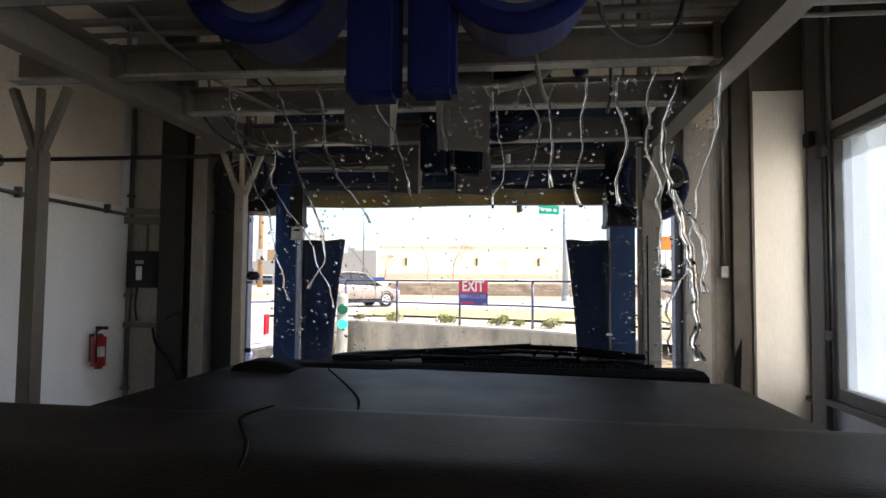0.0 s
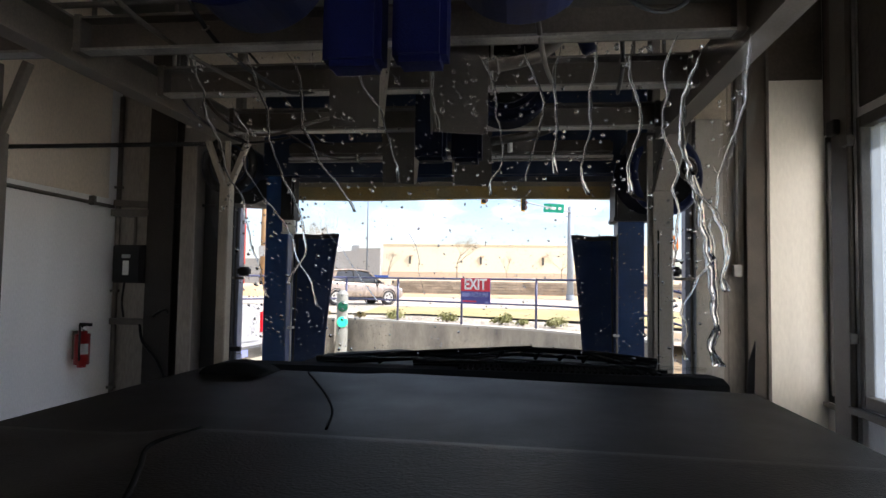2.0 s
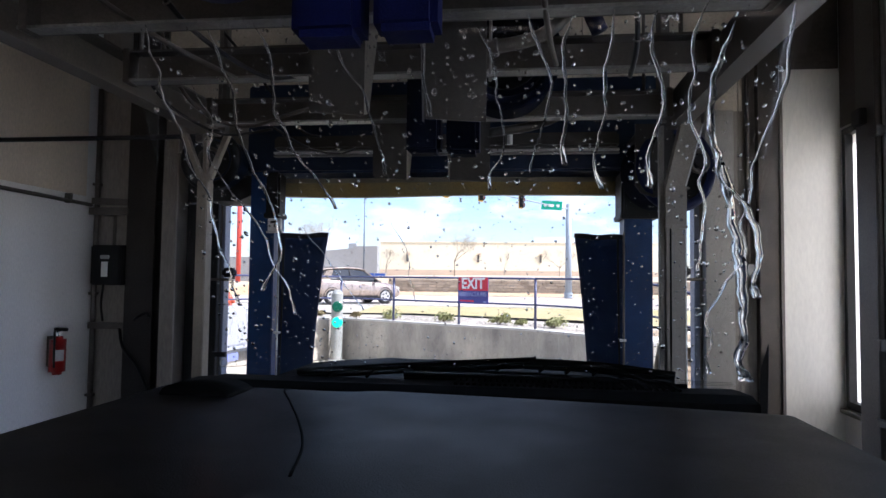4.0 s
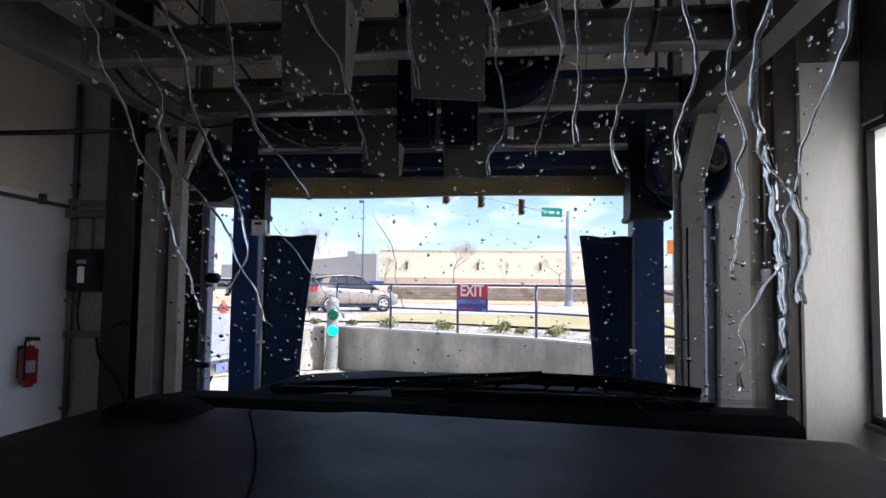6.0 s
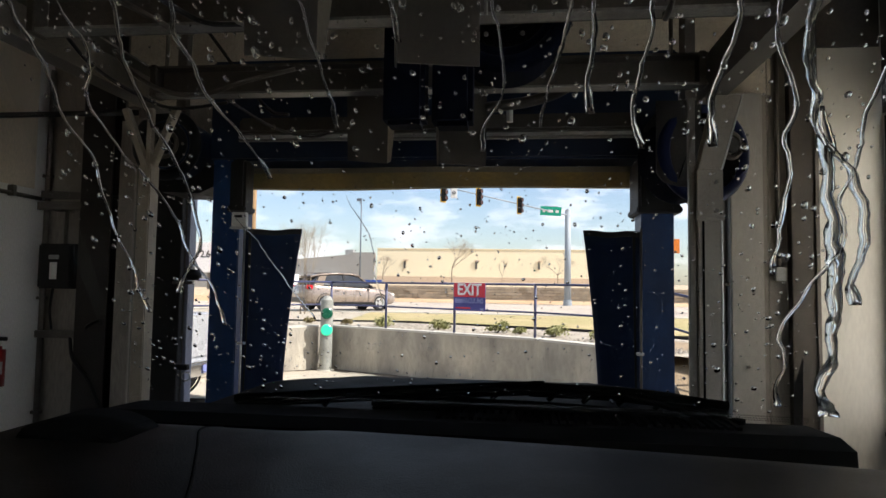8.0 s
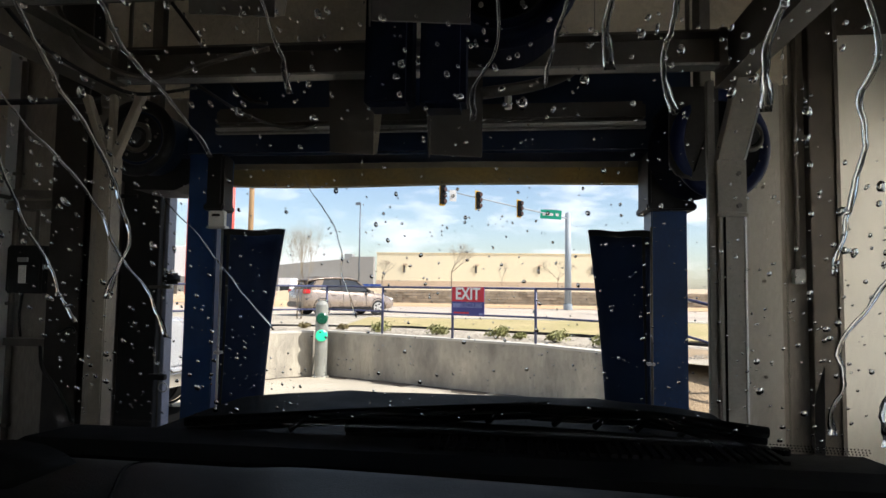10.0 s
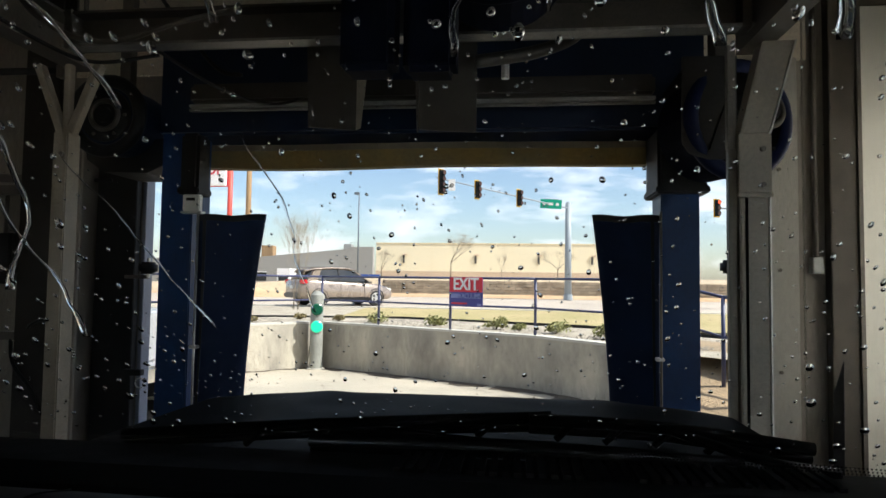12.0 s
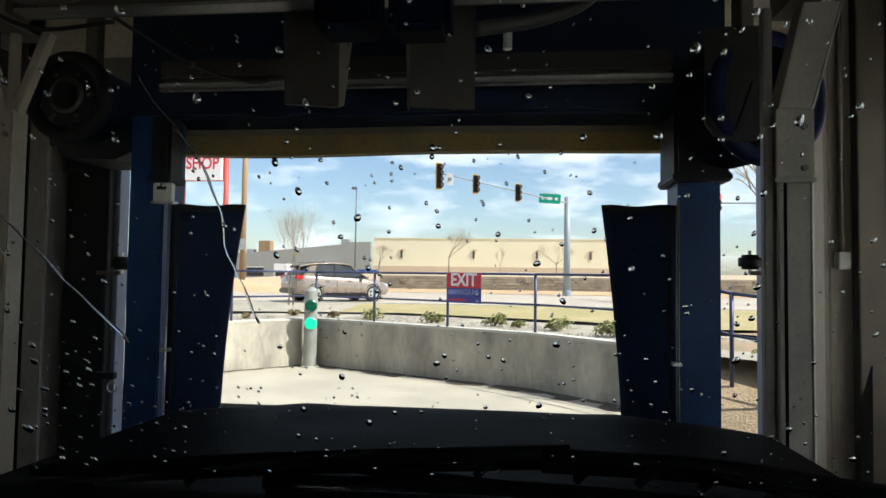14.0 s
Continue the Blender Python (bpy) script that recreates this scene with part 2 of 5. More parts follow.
def part(name, bm, material, parent=None, label="", smooth=False):
    me = bpy.data.meshes.new(name)
    if smooth:
        for f in bm.faces:
            f.smooth = True
    bm.to_mesh(me)
    bm.free()
    me.materials.append(material)
    ob = new(name, me)
    if parent is not None:
        ob.parent = parent
        if parent.type == 'EMPTY':
            ob.matrix_parent_inverse = Matrix.Translation(-parent.location)
    if label:
        ob["label"] = label
    return ob


def setting(name, bm, material, label, category, smooth=False):
    return tagged(part(name, bm, material, None, "", smooth), label, category, "", "structure")


def box(x0, x1, y0, y1, z0, z1, bev=0.0, bm=None):
    b = bmesh.new()
    bmesh.ops.create_cube(b, size=1)
    bmesh.ops.transform(b, verts=b.verts, matrix=Matrix.Translation(((x0 + x1) / 2, (y0 + y1) / 2, (z0 + z1) / 2)) @ Matrix.Diagonal((abs(x1 - x0), abs(y1 - y0), abs(z1 - z0), 1)))
    if bev:
        bmesh.ops.bevel(b, geom=b.edges[:], offset=bev, segments=2, affect='EDGES')
    return join(bm, b)


def join(a, b):
    if a is None:
        return b
    me = bpy.data.meshes.new("tmp")
    b.to_mesh(me)
    b.free()
    a.from_mesh(me)
    bpy.data.meshes.remove(me)
    return a


def moved(b, m):
    bmesh.ops.transform(b, verts=b.verts, matrix=m)
    return b


def rod(p, q, r, seg=12, r2=None, bm=None, bev=0.0):
    p, q = Vector(p), Vector(q)
    b = bmesh.new()
    bmesh.ops.create_cone(b, cap_ends=True, segments=seg, radius1=r, radius2=r if r2 is None else r2, depth=(q - p).length)
    if bev:
        bmesh.ops.bevel(b, geom=[e for e in b.edges if len(e.link_faces) == 2 and any(len(f.verts) > 4 for f in e.link_faces)], offset=bev, segments=2, affect='EDGES')
    m = Matrix.Translation((p + q) / 2) @ (q - p).to_track_quat('Z', 'Y').to_matrix().to_4x4()
    return join(bm, moved(b, m))


def beam(p, q, w, h, bm=None, bev=0.004):
    """A straight square-edged bar from p to q, w across and h high."""
    p, q = Vector(p), Vector(q)
    b = box(-w / 2, w / 2, -h / 2, h / 2, -(q - p).length / 2, (q - p).length / 2, bev)
    d = (q - p).normalized()
    side = d.cross(Vector((0, 0, 1)))
    side = side.normalized() if side.length > 1e-3 else Vector((1, 0, 0))
    up = side.cross(d)
    m = Matrix((side, up, d)).transposed().to_4x4()
    return join(bm, moved(b, Matrix.Translation((p + q) / 2) @ m))


def channel(x0, x1, y, z0, h, d=0.09, t=0.012, bm=None):
    """A steel channel along x with its open side away from the door."""
    b = box(x0, x1, y, y + t, z0, z0 + h, 0, bm)
    box(x0, x1, y - d, y, z0, z0 + t, 0, b)
    box(x0, x1, y - d, y, z0 + h - t, z0 + h, 0, b)
    return b


def hose(points, r, bm=None, seg=8, steps=8):
    """A round tube through the points along a smooth line."""
    pts = [Vector(p) for p in points]
    pts = [pts[0] * 2 - pts[1]] + pts + [pts[-1] * 2 - pts[-2]]
    line = []
    for i in range(1, len(pts) - 2):
        a, b0, c, d = pts[i - 1:i + 3]
        for s in range(steps + (i == len(pts) - 3)):
            u = s / steps
            line.append(0.5 * (2 * b0 + (c - a) * u + (2 * a - 5 * b0 + 4 * c - d) * u * u + (3 * b0 - a - 3 * c + d) * u ** 3))
    b = bmesh.new()
    rings = []
    for i, p in enumerate(line):
        d = (line[min(i + 1, len(line) - 1)] - line[max(i - 1, 0)]).normalized()
        q = d.to_track_quat('Z', 'Y')
        rings.append([b.verts.new(p + q @ Vector((r * math.cos(6.2832 * k / seg), r * math.sin(6.2832 * k / seg), 0))) for k in range(seg)])
    for r0, r1 in zip(rings, rings[1:]):
        for k in range(seg):
            b.faces.new((r0[k], r0[(k + 1) % seg], r1[(k + 1) % seg], r1[k]))
    b.faces.new(rings[0][::-1])
    b.faces.new(rings[-1])
    return join(bm, b)


def prism(profile, axis, a, b_, bm=None, bev=0.0):
    """A flat outline pushed along an axis from a to b_: 'x' takes (y, z), 'y' (x, z), 'z' (x, y)."""
    b = bmesh.new()
    put = {"x": lambda u, v, w: (w, u, v), "y": lambda u, v, w: (u, w, v), "z": lambda u, v, w: (u, v, w)}[axis]
    lo = [b.verts.new(put(u, v, a)) for u, v in profile]
    hi = [b.verts.new(put(u, v, b_)) for u, v in profile]
    n = len(lo)
    b.faces.new(lo)
    b.faces.new(hi[::-1])
    for i in range(n):
        b.faces.new((lo[i], hi[i], hi[(i + 1) % n], lo[(i + 1) % n]))
    bmesh.ops.recalc_face_normals(b, faces=b.faces)
    if bev:
        bmesh.ops.bevel(b, geom=b.edges[:], offset=bev, segments=2, affect='EDGES')
    return join(bm, b)


def ring(c, axis, R, r, bm=None, seg=32, sub=10, flat=1.0):
    """A round hoop about c, with the axis given."""
    b = bmesh.new()
    q = Vector(axis).to_track_quat('Z', 'Y')
    loops = []
    for i in range(seg):
        a = 6.28318 * i / seg
        loops.append([b.verts.new(Vector(c) + q @ Vector(((R + r * math.cos(t)) * math.cos(a), (R + r * math.cos(t)) * math.sin(a), flat * r * math.sin(t)))) for t in (6.28318 * k / sub for k in range(sub))])
    for i in range(seg):
        for k in range(sub):
            b.faces.new((loops[i][k], loops[(i + 1) % seg][k], loops[(i + 1) % seg][(k + 1) % sub], loops[i][(k + 1) % sub]))
    bmesh.ops.recalc_face_normals(b, faces=b.faces)
    return join(bm, b)


def sheet(f, nu, nv, thick=0.0, bm=None):
    """A curved sheet from f(u, v), u and v from 0 to 1, with a thickness along y."""
    b = bmesh.new()
    g = [[b.verts.new(f(i / nu, j / nv)) for j in range(nv + 1)] for i in range(nu + 1)]
    faces = [b.faces.new((g[i][j], g[i + 1][j], g[i + 1][j + 1], g[i][j + 1])) for i in range(nu) for j in range(nv)]
    if thick:
        got = bmesh.ops.extrude_face_region(b, geom=faces)
        bmesh.ops.translate(b, verts=[v for v in got["geom"] if isinstance(v, bmesh.types.BMVert)], vec=(0, thick, 0))
    bmesh.ops.recalc_face_normals(b, faces=b.faces)
    return join(bm, b)


def words(name, body, size, at, turn, material, parent, wide=1.0, bold=0.0):
    cu = bpy.data.curves.new(name, 'FONT')
    cu.body, cu.size, cu.align_x, cu.align_y, cu.extrude, cu.offset = body, size, 'CENTER', 'CENTER', 0.004, bold
    tmp = new(name, cu)
    bpy.context.view_layer.update()
    me = bpy.data.meshes.new_from_object(tmp.evaluated_get(bpy.context.evaluated_depsgraph_get()))
    bpy.data.objects.remove(tmp)
    b = bmesh.new()
    b.from_mesh(me)
    bpy.data.meshes.remove(me)
    moved(b, Matrix.Translation(at) @ Euler([radians(a) for a in turn]).to_matrix().to_4x4() @ Matrix.Diagonal((wide, 1, 1, 1)))
    return part(name, b, material, parent)


# ---- the wash tunnel: shell ----
XL, XR, YE, ZC = -4.0, 3.0, 7.7, 4.9      # left wall, right wall, exit wall, ceiling
DL, DR, DH = -2.52, 2.42, 3.05             # door opening
YB = -6.0
XN = 3.77                                  # side recess beside the exit
setting("floor", box(XL - 0.3, XN + 0.3, YB, YE + 0.12, -0.25, 0.0), M_FLOOR, "dark wet concrete wash tunnel floor", "floor")
setting("wall_left", box(XL - 0.25, XL, YB, YE + 0.12, 0, ZC), M_WALL, "white painted tunnel wall with dull upper half", "wall")
# Only the first opening is known; the others are added to brighten the tunnel.
WINDOWS = ((3.4, 5.47), (0.5, 3.0), (-2.1, 0.2), (-4.7, -2.4))
wr_bm = None
edges = [YB] + [v for w in WINDOWS[::-1] for v in w]
for y0, y1 in zip(edges[::2], edges[1::2]):
    wr_bm = box(XR, XR + 0.25, y0, y1, 0, ZC, 0, wr_bm)
SILL = (1.08, 0.35, 0.35, 0.35)
HEAD = (3.05, 4.1, 4.1, 4.1)
for (y0, y1), z0, z1 in zip(WINDOWS, SILL, HEAD):
    box(XR, XR + 0.25, y0, y1, 0, z0, 0, wr_bm)
    box(XR, XR + 0.25, y0, y1, z1, ZC, 0, wr_bm)
box(XR, XR + 0.25, 5.47, 5.62, 0, ZC, 0, wr_bm)
box(XR, XN + 0.2, 5.62, 5.78, 0, ZC, 0, wr_bm)
box(XN, XN + 0.2, 5.78, 6.0, 0, ZC, 0, wr_bm)
box(XN, XN + 0.2, 7.62, YE, 0, ZC, 0, wr_bm)
box(XN, XN + 0.2, 6.0, 7.62, 0, 0.75, 0, wr_bm)
box(XN, XN + 0.2, 6.0, 7.62, 3.4, ZC, 0, wr_bm)
setting("wall_right", wr_bm, M_WALL, "white painted tunnel wall with tall windows, three of them added", "wall")
we_bm = prism([(XL, 0), (DL, 0), (DL, DH), (DR, DH), (DR, 0), (XN + 0.2, 0), (XN + 0.2, ZC), (XL, ZC)], "y", YE, YE + 0.12)
setting("wall_exit", we_bm, M_WALLD, "grimy cream wall round the exit opening, darkened for shade", "wall")
# Unseen entrance end, set near and wide open to brighten the tunnel.
box_b = box(XL - 0.25, -2.7, YB - 0.3, YB, 0, ZC)
box(2.7, XR + 0.25, YB - 0.3, YB, 0, ZC, 0, box_b)
box(-2.7, 2.7, YB - 0.3, YB, 3.6, ZC, 0, box_b)
setting("wall_entrance", box_b, M_WALLD, "unseen wall round an entrance opening that lets light in", "wall")
setting("ceiling", box(XL - 0.3, XN + 0.3, YB - 0.3, YE + 0.15, ZC, ZC + 0.25), M_CEIL, "dark steel deck ceiling of the tunnel", "ceiling")
# Unseen upper wall, added to cast shade on the ground outside.
setting("parapet", box(XL - 0.3, XN + 0.3, YE, YE + 0.15, ZC + 0.25, 5.8), M_BUFF, "unseen parapet added to shade the exit ground", "wall")

# bright lining between the exit corner and the column, on the right wall
setting("wall_panel", box(3.2, XN - 0.003, YE - 0.03, YE - 0.003, 0, 4.02, 0.004), M_WHITE, "bright white wall lining panel in the recess", "panel")

# cream sheeting of the exit wall above the dryer arch, paler to hold bounced light
M_CREAM = mat("bounce_lit_dirty_cream", (0.66, 0.59, 0.47), 0.6, vary=0.3, scale=1.6, fine=40, bump=0.1)
for x0, x1 in ((-3.18, -1.7), (-1.69, -0.2), (-0.19, 1.3), (1.31, 2.86)):
    setting("wall_sheet", box(x0, x1, YE - 0.016, YE - 0.003, 3.62, ZC - 0.02, 0.003), M_CREAM, "dirty cream wall sheet above the exit, bounce light in its colour", "wall")

# dull tan upper sheets of the left wall
M_TANW = mat("dull_tan_wall_sheet", (0.80, 0.70, 0.56), 0.65, vary=0.2, scale=1.3, fine=60, bump=0.08, stretch=(1, 1, 0.4))
for y0, y1 in ((YB, 0.2), (0.21, 2.6), (2.61, 5.0), (5.01, 7.5)):
    setting("wall_sheet", box(XL + 0.003, XL + 0.014, y0, y1, 2.77, ZC - 0.02, 0.003), M_TANW, "dull tan sheet on the upper tunnel wall", "wall")

# dark brown upper bands of the right wall and the recess
M_BROWN = mat("dark_brown_wall", (0.10, 0.085, 0.068), 0.75, vary=0.35, scale=1.4, fine=30, bump=0.2)
setting("wall_band", box(XR - 0.014, XR - 0.003, YB, 5.43, 3.12, 4.88, 0.002), M_BROWN, "dark brown upper band of the tunnel wall", "wall")
setting("wall_band", box(XN - 0.014, XN - 0.003, 5.79, 7.66, 3.43, 4.88, 0.002), M_BROWN, "dark brown wall over the side window", "wall")
# Dark strip over the lining; the shading at its head is in the colour.
setting("wall_band", box(3.2, XN - 0.016, YE - 0.026, YE - 0.003, 4.025, 4.88, 0.002), M_BROWN, "dark brown strip over the white lining, head shade in its colour", "wall")

# windows in the right wall; 2 to 4 are unseen, added as fill light
for k, (y0, y1) in enumerate(WINDOWS):
    z0, z1 = SILL[k], HEAD[k]
    win = thing("window_%d" % (k + 1), (XR, (y0 + y1) / 2, z0), "tall hazy window in a dark metal frame, 2 to 4 added for light", "window", kind="structure")
    fr = box(XR - 0.03, XR + 0.1, y1 - 0.08, y1, z0, z1, 0.006)
    for a in ((y0, y0 + 0.08, z0, z1), (y0 + 0.08, y1 - 0.08, z0, z0 + 0.08), (y0 + 0.08, y1 - 0.08, z1 - 0.08, z1)):
        box(XR - 0.03, XR + 0.1, a[0], a[1], a[2], a[3], 0.006, fr)
    part("window_frame", fr, M_STEELD, win)
    part("pane", box(XR + 0.03, XR + 0.042, y0 + 0.08, y1 - 0.08, z0 + 0.08, z1 - 0.08), M_FROST if k == 0 else M_FROSTB, win)
    part("window_sill", box(XR - 0.09, XR - 0.03, y0 - 0.04, y1 + 0.04, z0 - 0.05, z0 - 0.005, 0.006), M_STEELD, win)

rw = thing("window_5", (XN, 6.8, 0.75), "tall milky side window of the recess", "window", kind="structure")
part("pane", box(XN + 0.05, XN + 0.06, 6.06, 7.56, 0.82, 3.34), M_MILKY, rw)
for y0, y1, z0, z1 in ((6.0, 6.06, 0.75, 3.4), (7.56, 7.62, 0.75, 3.4), (6.06, 7.56, 0.75, 0.82), (6.06, 7.56, 3.34, 3.4)):
    part("window_frame", box(XN - 0.02, XN + 0.08, y0, y1, z0, z1), M_BLACK, rw)
part("window_sill", box(XN - 0.07, XN - 0.02, 5.98, 7.64, 0.7, 0.745, 0.006), M_STEELD, rw)

# wall joints and pipes on the left wall and the exit wall
lp = thing("wall_pipe", (XL + 0.05, 6.8, 2.7), "thin dark conduit running along the wall", "pipe", "wall conduits")
part("run", hose([(XL + 0.04, 3.0, 2.74), (XL + 0.04, 5.0, 2.71), (XL + 0.04, 7.55, 2.68)], 0.02), M_STEELD, lp, smooth=True)
for y in (4.4, 5.9, 7.2):
    part("clamp", box(XL + 0.003, XL + 0.07, y - 0.02, y + 0.02, 2.66, 2.76, 0.004), M_STEELD, lp)
up = thing("tie_pipe", (XL, 5.68, 2.97), "dark steel tie pipe from the frame leg to the wall", "pipe")
part("run", rod((XL, 5.68, 2.97), (-1.7, 5.68, 2.975), 0.019), M_BLACK, up, smooth=True)
part("wall_flange", rod((XL, 5.68, 2.97), (XL + 0.02, 5.68, 2.97), 0.06, 16), M_STEELD, up)
part("clamp", box(-1.76, -1.7, 5.655, 5.70, 2.93, 3.0, 0.004), M_STEELD, up)
vp = thing("corner_pipe", (XL + 0.06, 7.6, 0), "dark vertical pipe in the wall corner", "pipe")
part("run", rod((XL + 0.05, 7.63, 0.0), (XL + 0.05, 7.63, 3.98), 0.028), M_STEELD, vp, smooth=True)
for z in (0.6, 1.7, 2.9):
    part("clamp", box(XL + 0.003, XL + 0.09, 7.6, 7.66, z, z + 0.03, 0.004), M_STEELD, vp)
sp = thing("support_arm", (-3.9, 7.55, 2.72), "dark bracket arm on the corner of the wall", "bracket")
part("arm", beam((-3.98, 7.6, 2.73), (-3.3, 7.6, 2.7), 0.05, 0.07), M_STEELD, sp)
part("pipe_end", rod((-3.3, 7.6, 2.7), (-2.75, 7.6, 2.7), 0.018), M_BLACK, sp, smooth=True)

# near-black column built for a band of shade, and grey wall strip left of the door
col = thing("wall_column", (-3.35, 7.6, 0), "near-black column added for the shade band beside the exit", "column")
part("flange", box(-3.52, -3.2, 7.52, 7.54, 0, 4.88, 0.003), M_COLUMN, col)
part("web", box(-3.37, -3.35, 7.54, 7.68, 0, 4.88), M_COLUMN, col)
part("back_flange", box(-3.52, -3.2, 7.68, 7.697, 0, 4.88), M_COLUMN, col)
gp = thing("door_guide", (DL - 0.2, 7.5, 0), "grey steel door guide channel at the opening", "door guide", "door guides")
part("front_strip", box(-3.06, -2.9, 7.42, 7.45, 0, 3.4, 0.004), M_WALLD, gp)
part("side_strip", box(-2.93, -2.9, 7.45, 7.697, 0, 3.4), M_STEELD, gp)
# Black panel fills the dark gap beside the edge post.
part("black_filler", box(-2.89, -2.53, 7.62, 7.697, 0, 3.3, 0.006), M_BLACK, gp)
part("edge_post", box(-2.53, -2.49, 7.70, 7.825, 0, 3.3, 0.004), M_JAMB, gp)
gp2 = thing("door_guide", (DR + 0.2, 7.5, 0), "light painted door guide channel with a chain beside it", "door guide", "door guides")
part("edge_post", box(2.39, 2.44, 7.66, 7.825, 0, 3.3, 0.006), M_JAMB, gp2)
part("front_strip", box(2.47, 2.74, 7.56, 7.697, 0, 3.6, 0.008), M_STRIP, gp2)
for z in (0.5, 1.25, 2.0, 2.75):
    part("bolt", rod((2.6, 7.56, z), (2.6, 7.545, z), 0.014, 8), M_STEELD, gp2)

# electric box, its shelf bar and the cable below
eb = thing("switch_box", (-3.71, 7.6, 1.8), "black electric switch box on the wall", "electric box")
part("case", box(-3.9, -3.53, 7.48, 7.69, 1.81, 2.24, 0.015), M_BLACK, eb)
part("lid", box(-3.88, -3.55, 7.46, 7.478, 1.83, 2.22, 0.008), M_BLACK, eb)
part("sticker", box(-3.75, -3.68, 7.452, 7.459, 1.9, 2.06), M_LABEL, eb, "pale sticker")
part("latch", box(-3.76, -3.66, 7.44, 7.459, 2.09, 2.13, 0.004), M_GREY, eb)
part("conduit", rod((-3.71, 7.6, 2.24), (-3.71, 7.6, 2.66), 0.018), M_STEELD, eb, smooth=True)
part("cable", hose([(-3.82, 7.6, 1.81), (-3.84, 7.6, 1.6), (-3.8, 7.58, 1.42)], 0.012), M_BLACK, eb, smooth=True)
sh = thing("wall_bracket", (-3.7, 7.55, 1.36), "dark bar bracket with a hose hook on the wall", "bracket")
part("bar", beam((-3.97, 7.6, 1.37), (-3.35, 7.6, 1.37), 0.06, 0.07), M_STEELD, sh)
sh2 = thing("wall_bracket", (-3.7, 7.55, 2.62), "short dark steel bar bracket high on the wall", "bracket")
part("bar", beam((-3.97, 7.55, 2.61), (-3.5, 7.55, 2.61), 0.06, 0.08), M_STEELD, sh2)
part("foot", box(-3.86, -3.78, 7.585, 7.697, 2.57, 2.65, 0.004), M_STEELD, sh2)
part("hook", hose([(-3.45, 7.58, 1.4), (-3.36, 7.5, 1.47), (-3.24, 7.48, 1.52), (-3.2, 7.48, 1.48)], 0.014), M_BLACK, sh, smooth=True)
part("hose", hose([(-3.6, 7.58, 1.34), (-3.5, 7.5, 1.15), (-3.3, 7.46, 0.95), (-3.2, 7.5, 0.7)], 0.016), M_BLACK, sh, smooth=True)

# fire extinguisher on the left wall
fe = thing("fire_extinguisher", (XL + 0.1, 7.05, 0.92), "red fire extinguisher hung on the white wall", "extinguisher")
part("cylinder", rod((XL + 0.1, 7.05, 0.92), (XL + 0.1, 7.05, 1.30), 0.075, 24, bev=0.03), M_RED, fe, smooth=True)
part("neck", rod((XL + 0.1, 7.05, 1.30), (XL + 0.1, 7.05, 1.35), 0.025, 12), M_CHROME, fe)
part("lever", box(XL + 0.06, XL + 0.2, 7.035, 7.065, 1.35, 1.385, 0.005), M_BLACK, fe)
part("gauge", rod((XL + 0.13, 7.05, 1.33), (XL + 0.15, 7.02, 1.33), 0.018, 12), M_LABEL, fe)
part("hose", hose([(XL + 0.1, 7.0, 1.35), (XL + 0.14, 6.95, 1.28), (XL + 0.14, 6.95, 1.1), (XL + 0.13, 6.97, 1.0)], 0.011), M_BLACK, fe, smooth=True)
part("paper_label", prism([(XL + 0.1 + 0.077 * math.cos(a), 7.05 + 0.077 * math.sin(a)) for a in [radians(v) for v in range(-75, 5, 10)]] + [(XL + 0.1 + 0.0755 * math.cos(a), 7.05 + 0.0755 * math.sin(a)) for a in [radians(v) for v in range(-5, -80, -10)]], "z", 1.06, 1.17), M_GREY, fe, "pale printed label")
part("bracket", box(XL + 0.003, XL + 0.03, 7.02, 7.08, 1.0, 1.3), M_STEELD, fe)

# right of the door: conduit, switch, chain, leaning strip, steel column
cd = thing("conduit", (2.9, 7.66, 2.0), "steel conduit with a small grey switch box", "conduit")
part("pipe", rod((2.9, 7.67, 2.1), (2.9, 7.67, 4.88), 0.02), M_STEELD, cd, smooth=True)
part("switch", box(2.86, 2.94, 7.62, 7.697, 1.98, 2.1, 0.006), M_GREY, cd)
ch = thing("pull_chain", (2.8, 7.62, 0.4), "thin steel pull chain of the door", "chain")
links = None
for i in range(180):
    links = ring((2.8, 7.62, 0.4 + i * 0.025), (1, 0, 0) if i % 2 else (0, 1, 0), 0.009, 0.0032, links, 8, 5)
part("strand", links, M_STEELD, ch)
ls = thing("leaning_strip", (3.02, 7.5, 0), "dark rubber strip leaning on the wall", "strip")
part("strip", beam((2.93, 7.45, 0.0), (3.05, 7.66, 1.62), 0.07, 0.02), M_BLACK, ls)
pz = thing("wall_pilaster", (3.0, 7.6, 0), "grey-brown boxed pilaster beside the door guide", "pilaster")
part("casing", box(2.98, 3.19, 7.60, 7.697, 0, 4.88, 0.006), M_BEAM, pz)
part("edge_strip", box(3.17, 3.2, 7.58, 7.598, 0, 4.88, 0.002), M_STEELD, pz)
rc = thing("wall_column", (XR - 0.1, 5.8, 0), "brown-grey steel column with a pipe beside the window", "column")
part("flange", box(XR - 0.04, XR - 0.02, 5.53, 5.78, 0, 4.88, 0.003), M_STEELD, rc)
part("web", box(XR - 0.02, XR - 0.003, 5.65, 5.67, 0, 4.88), M_STEELD, rc)
part("pipe", rod((XR - 0.05, 5.49, 0), (XR - 0.05, 5.49, 4.88), 0.022), M_STEELD, rc, smooth=True)
part("pipe", rod((XR - 0.03, 5.45, 0), (XR - 0.03, 5.45, 4.88), 0.012), M_GALV, rc, smooth=True)
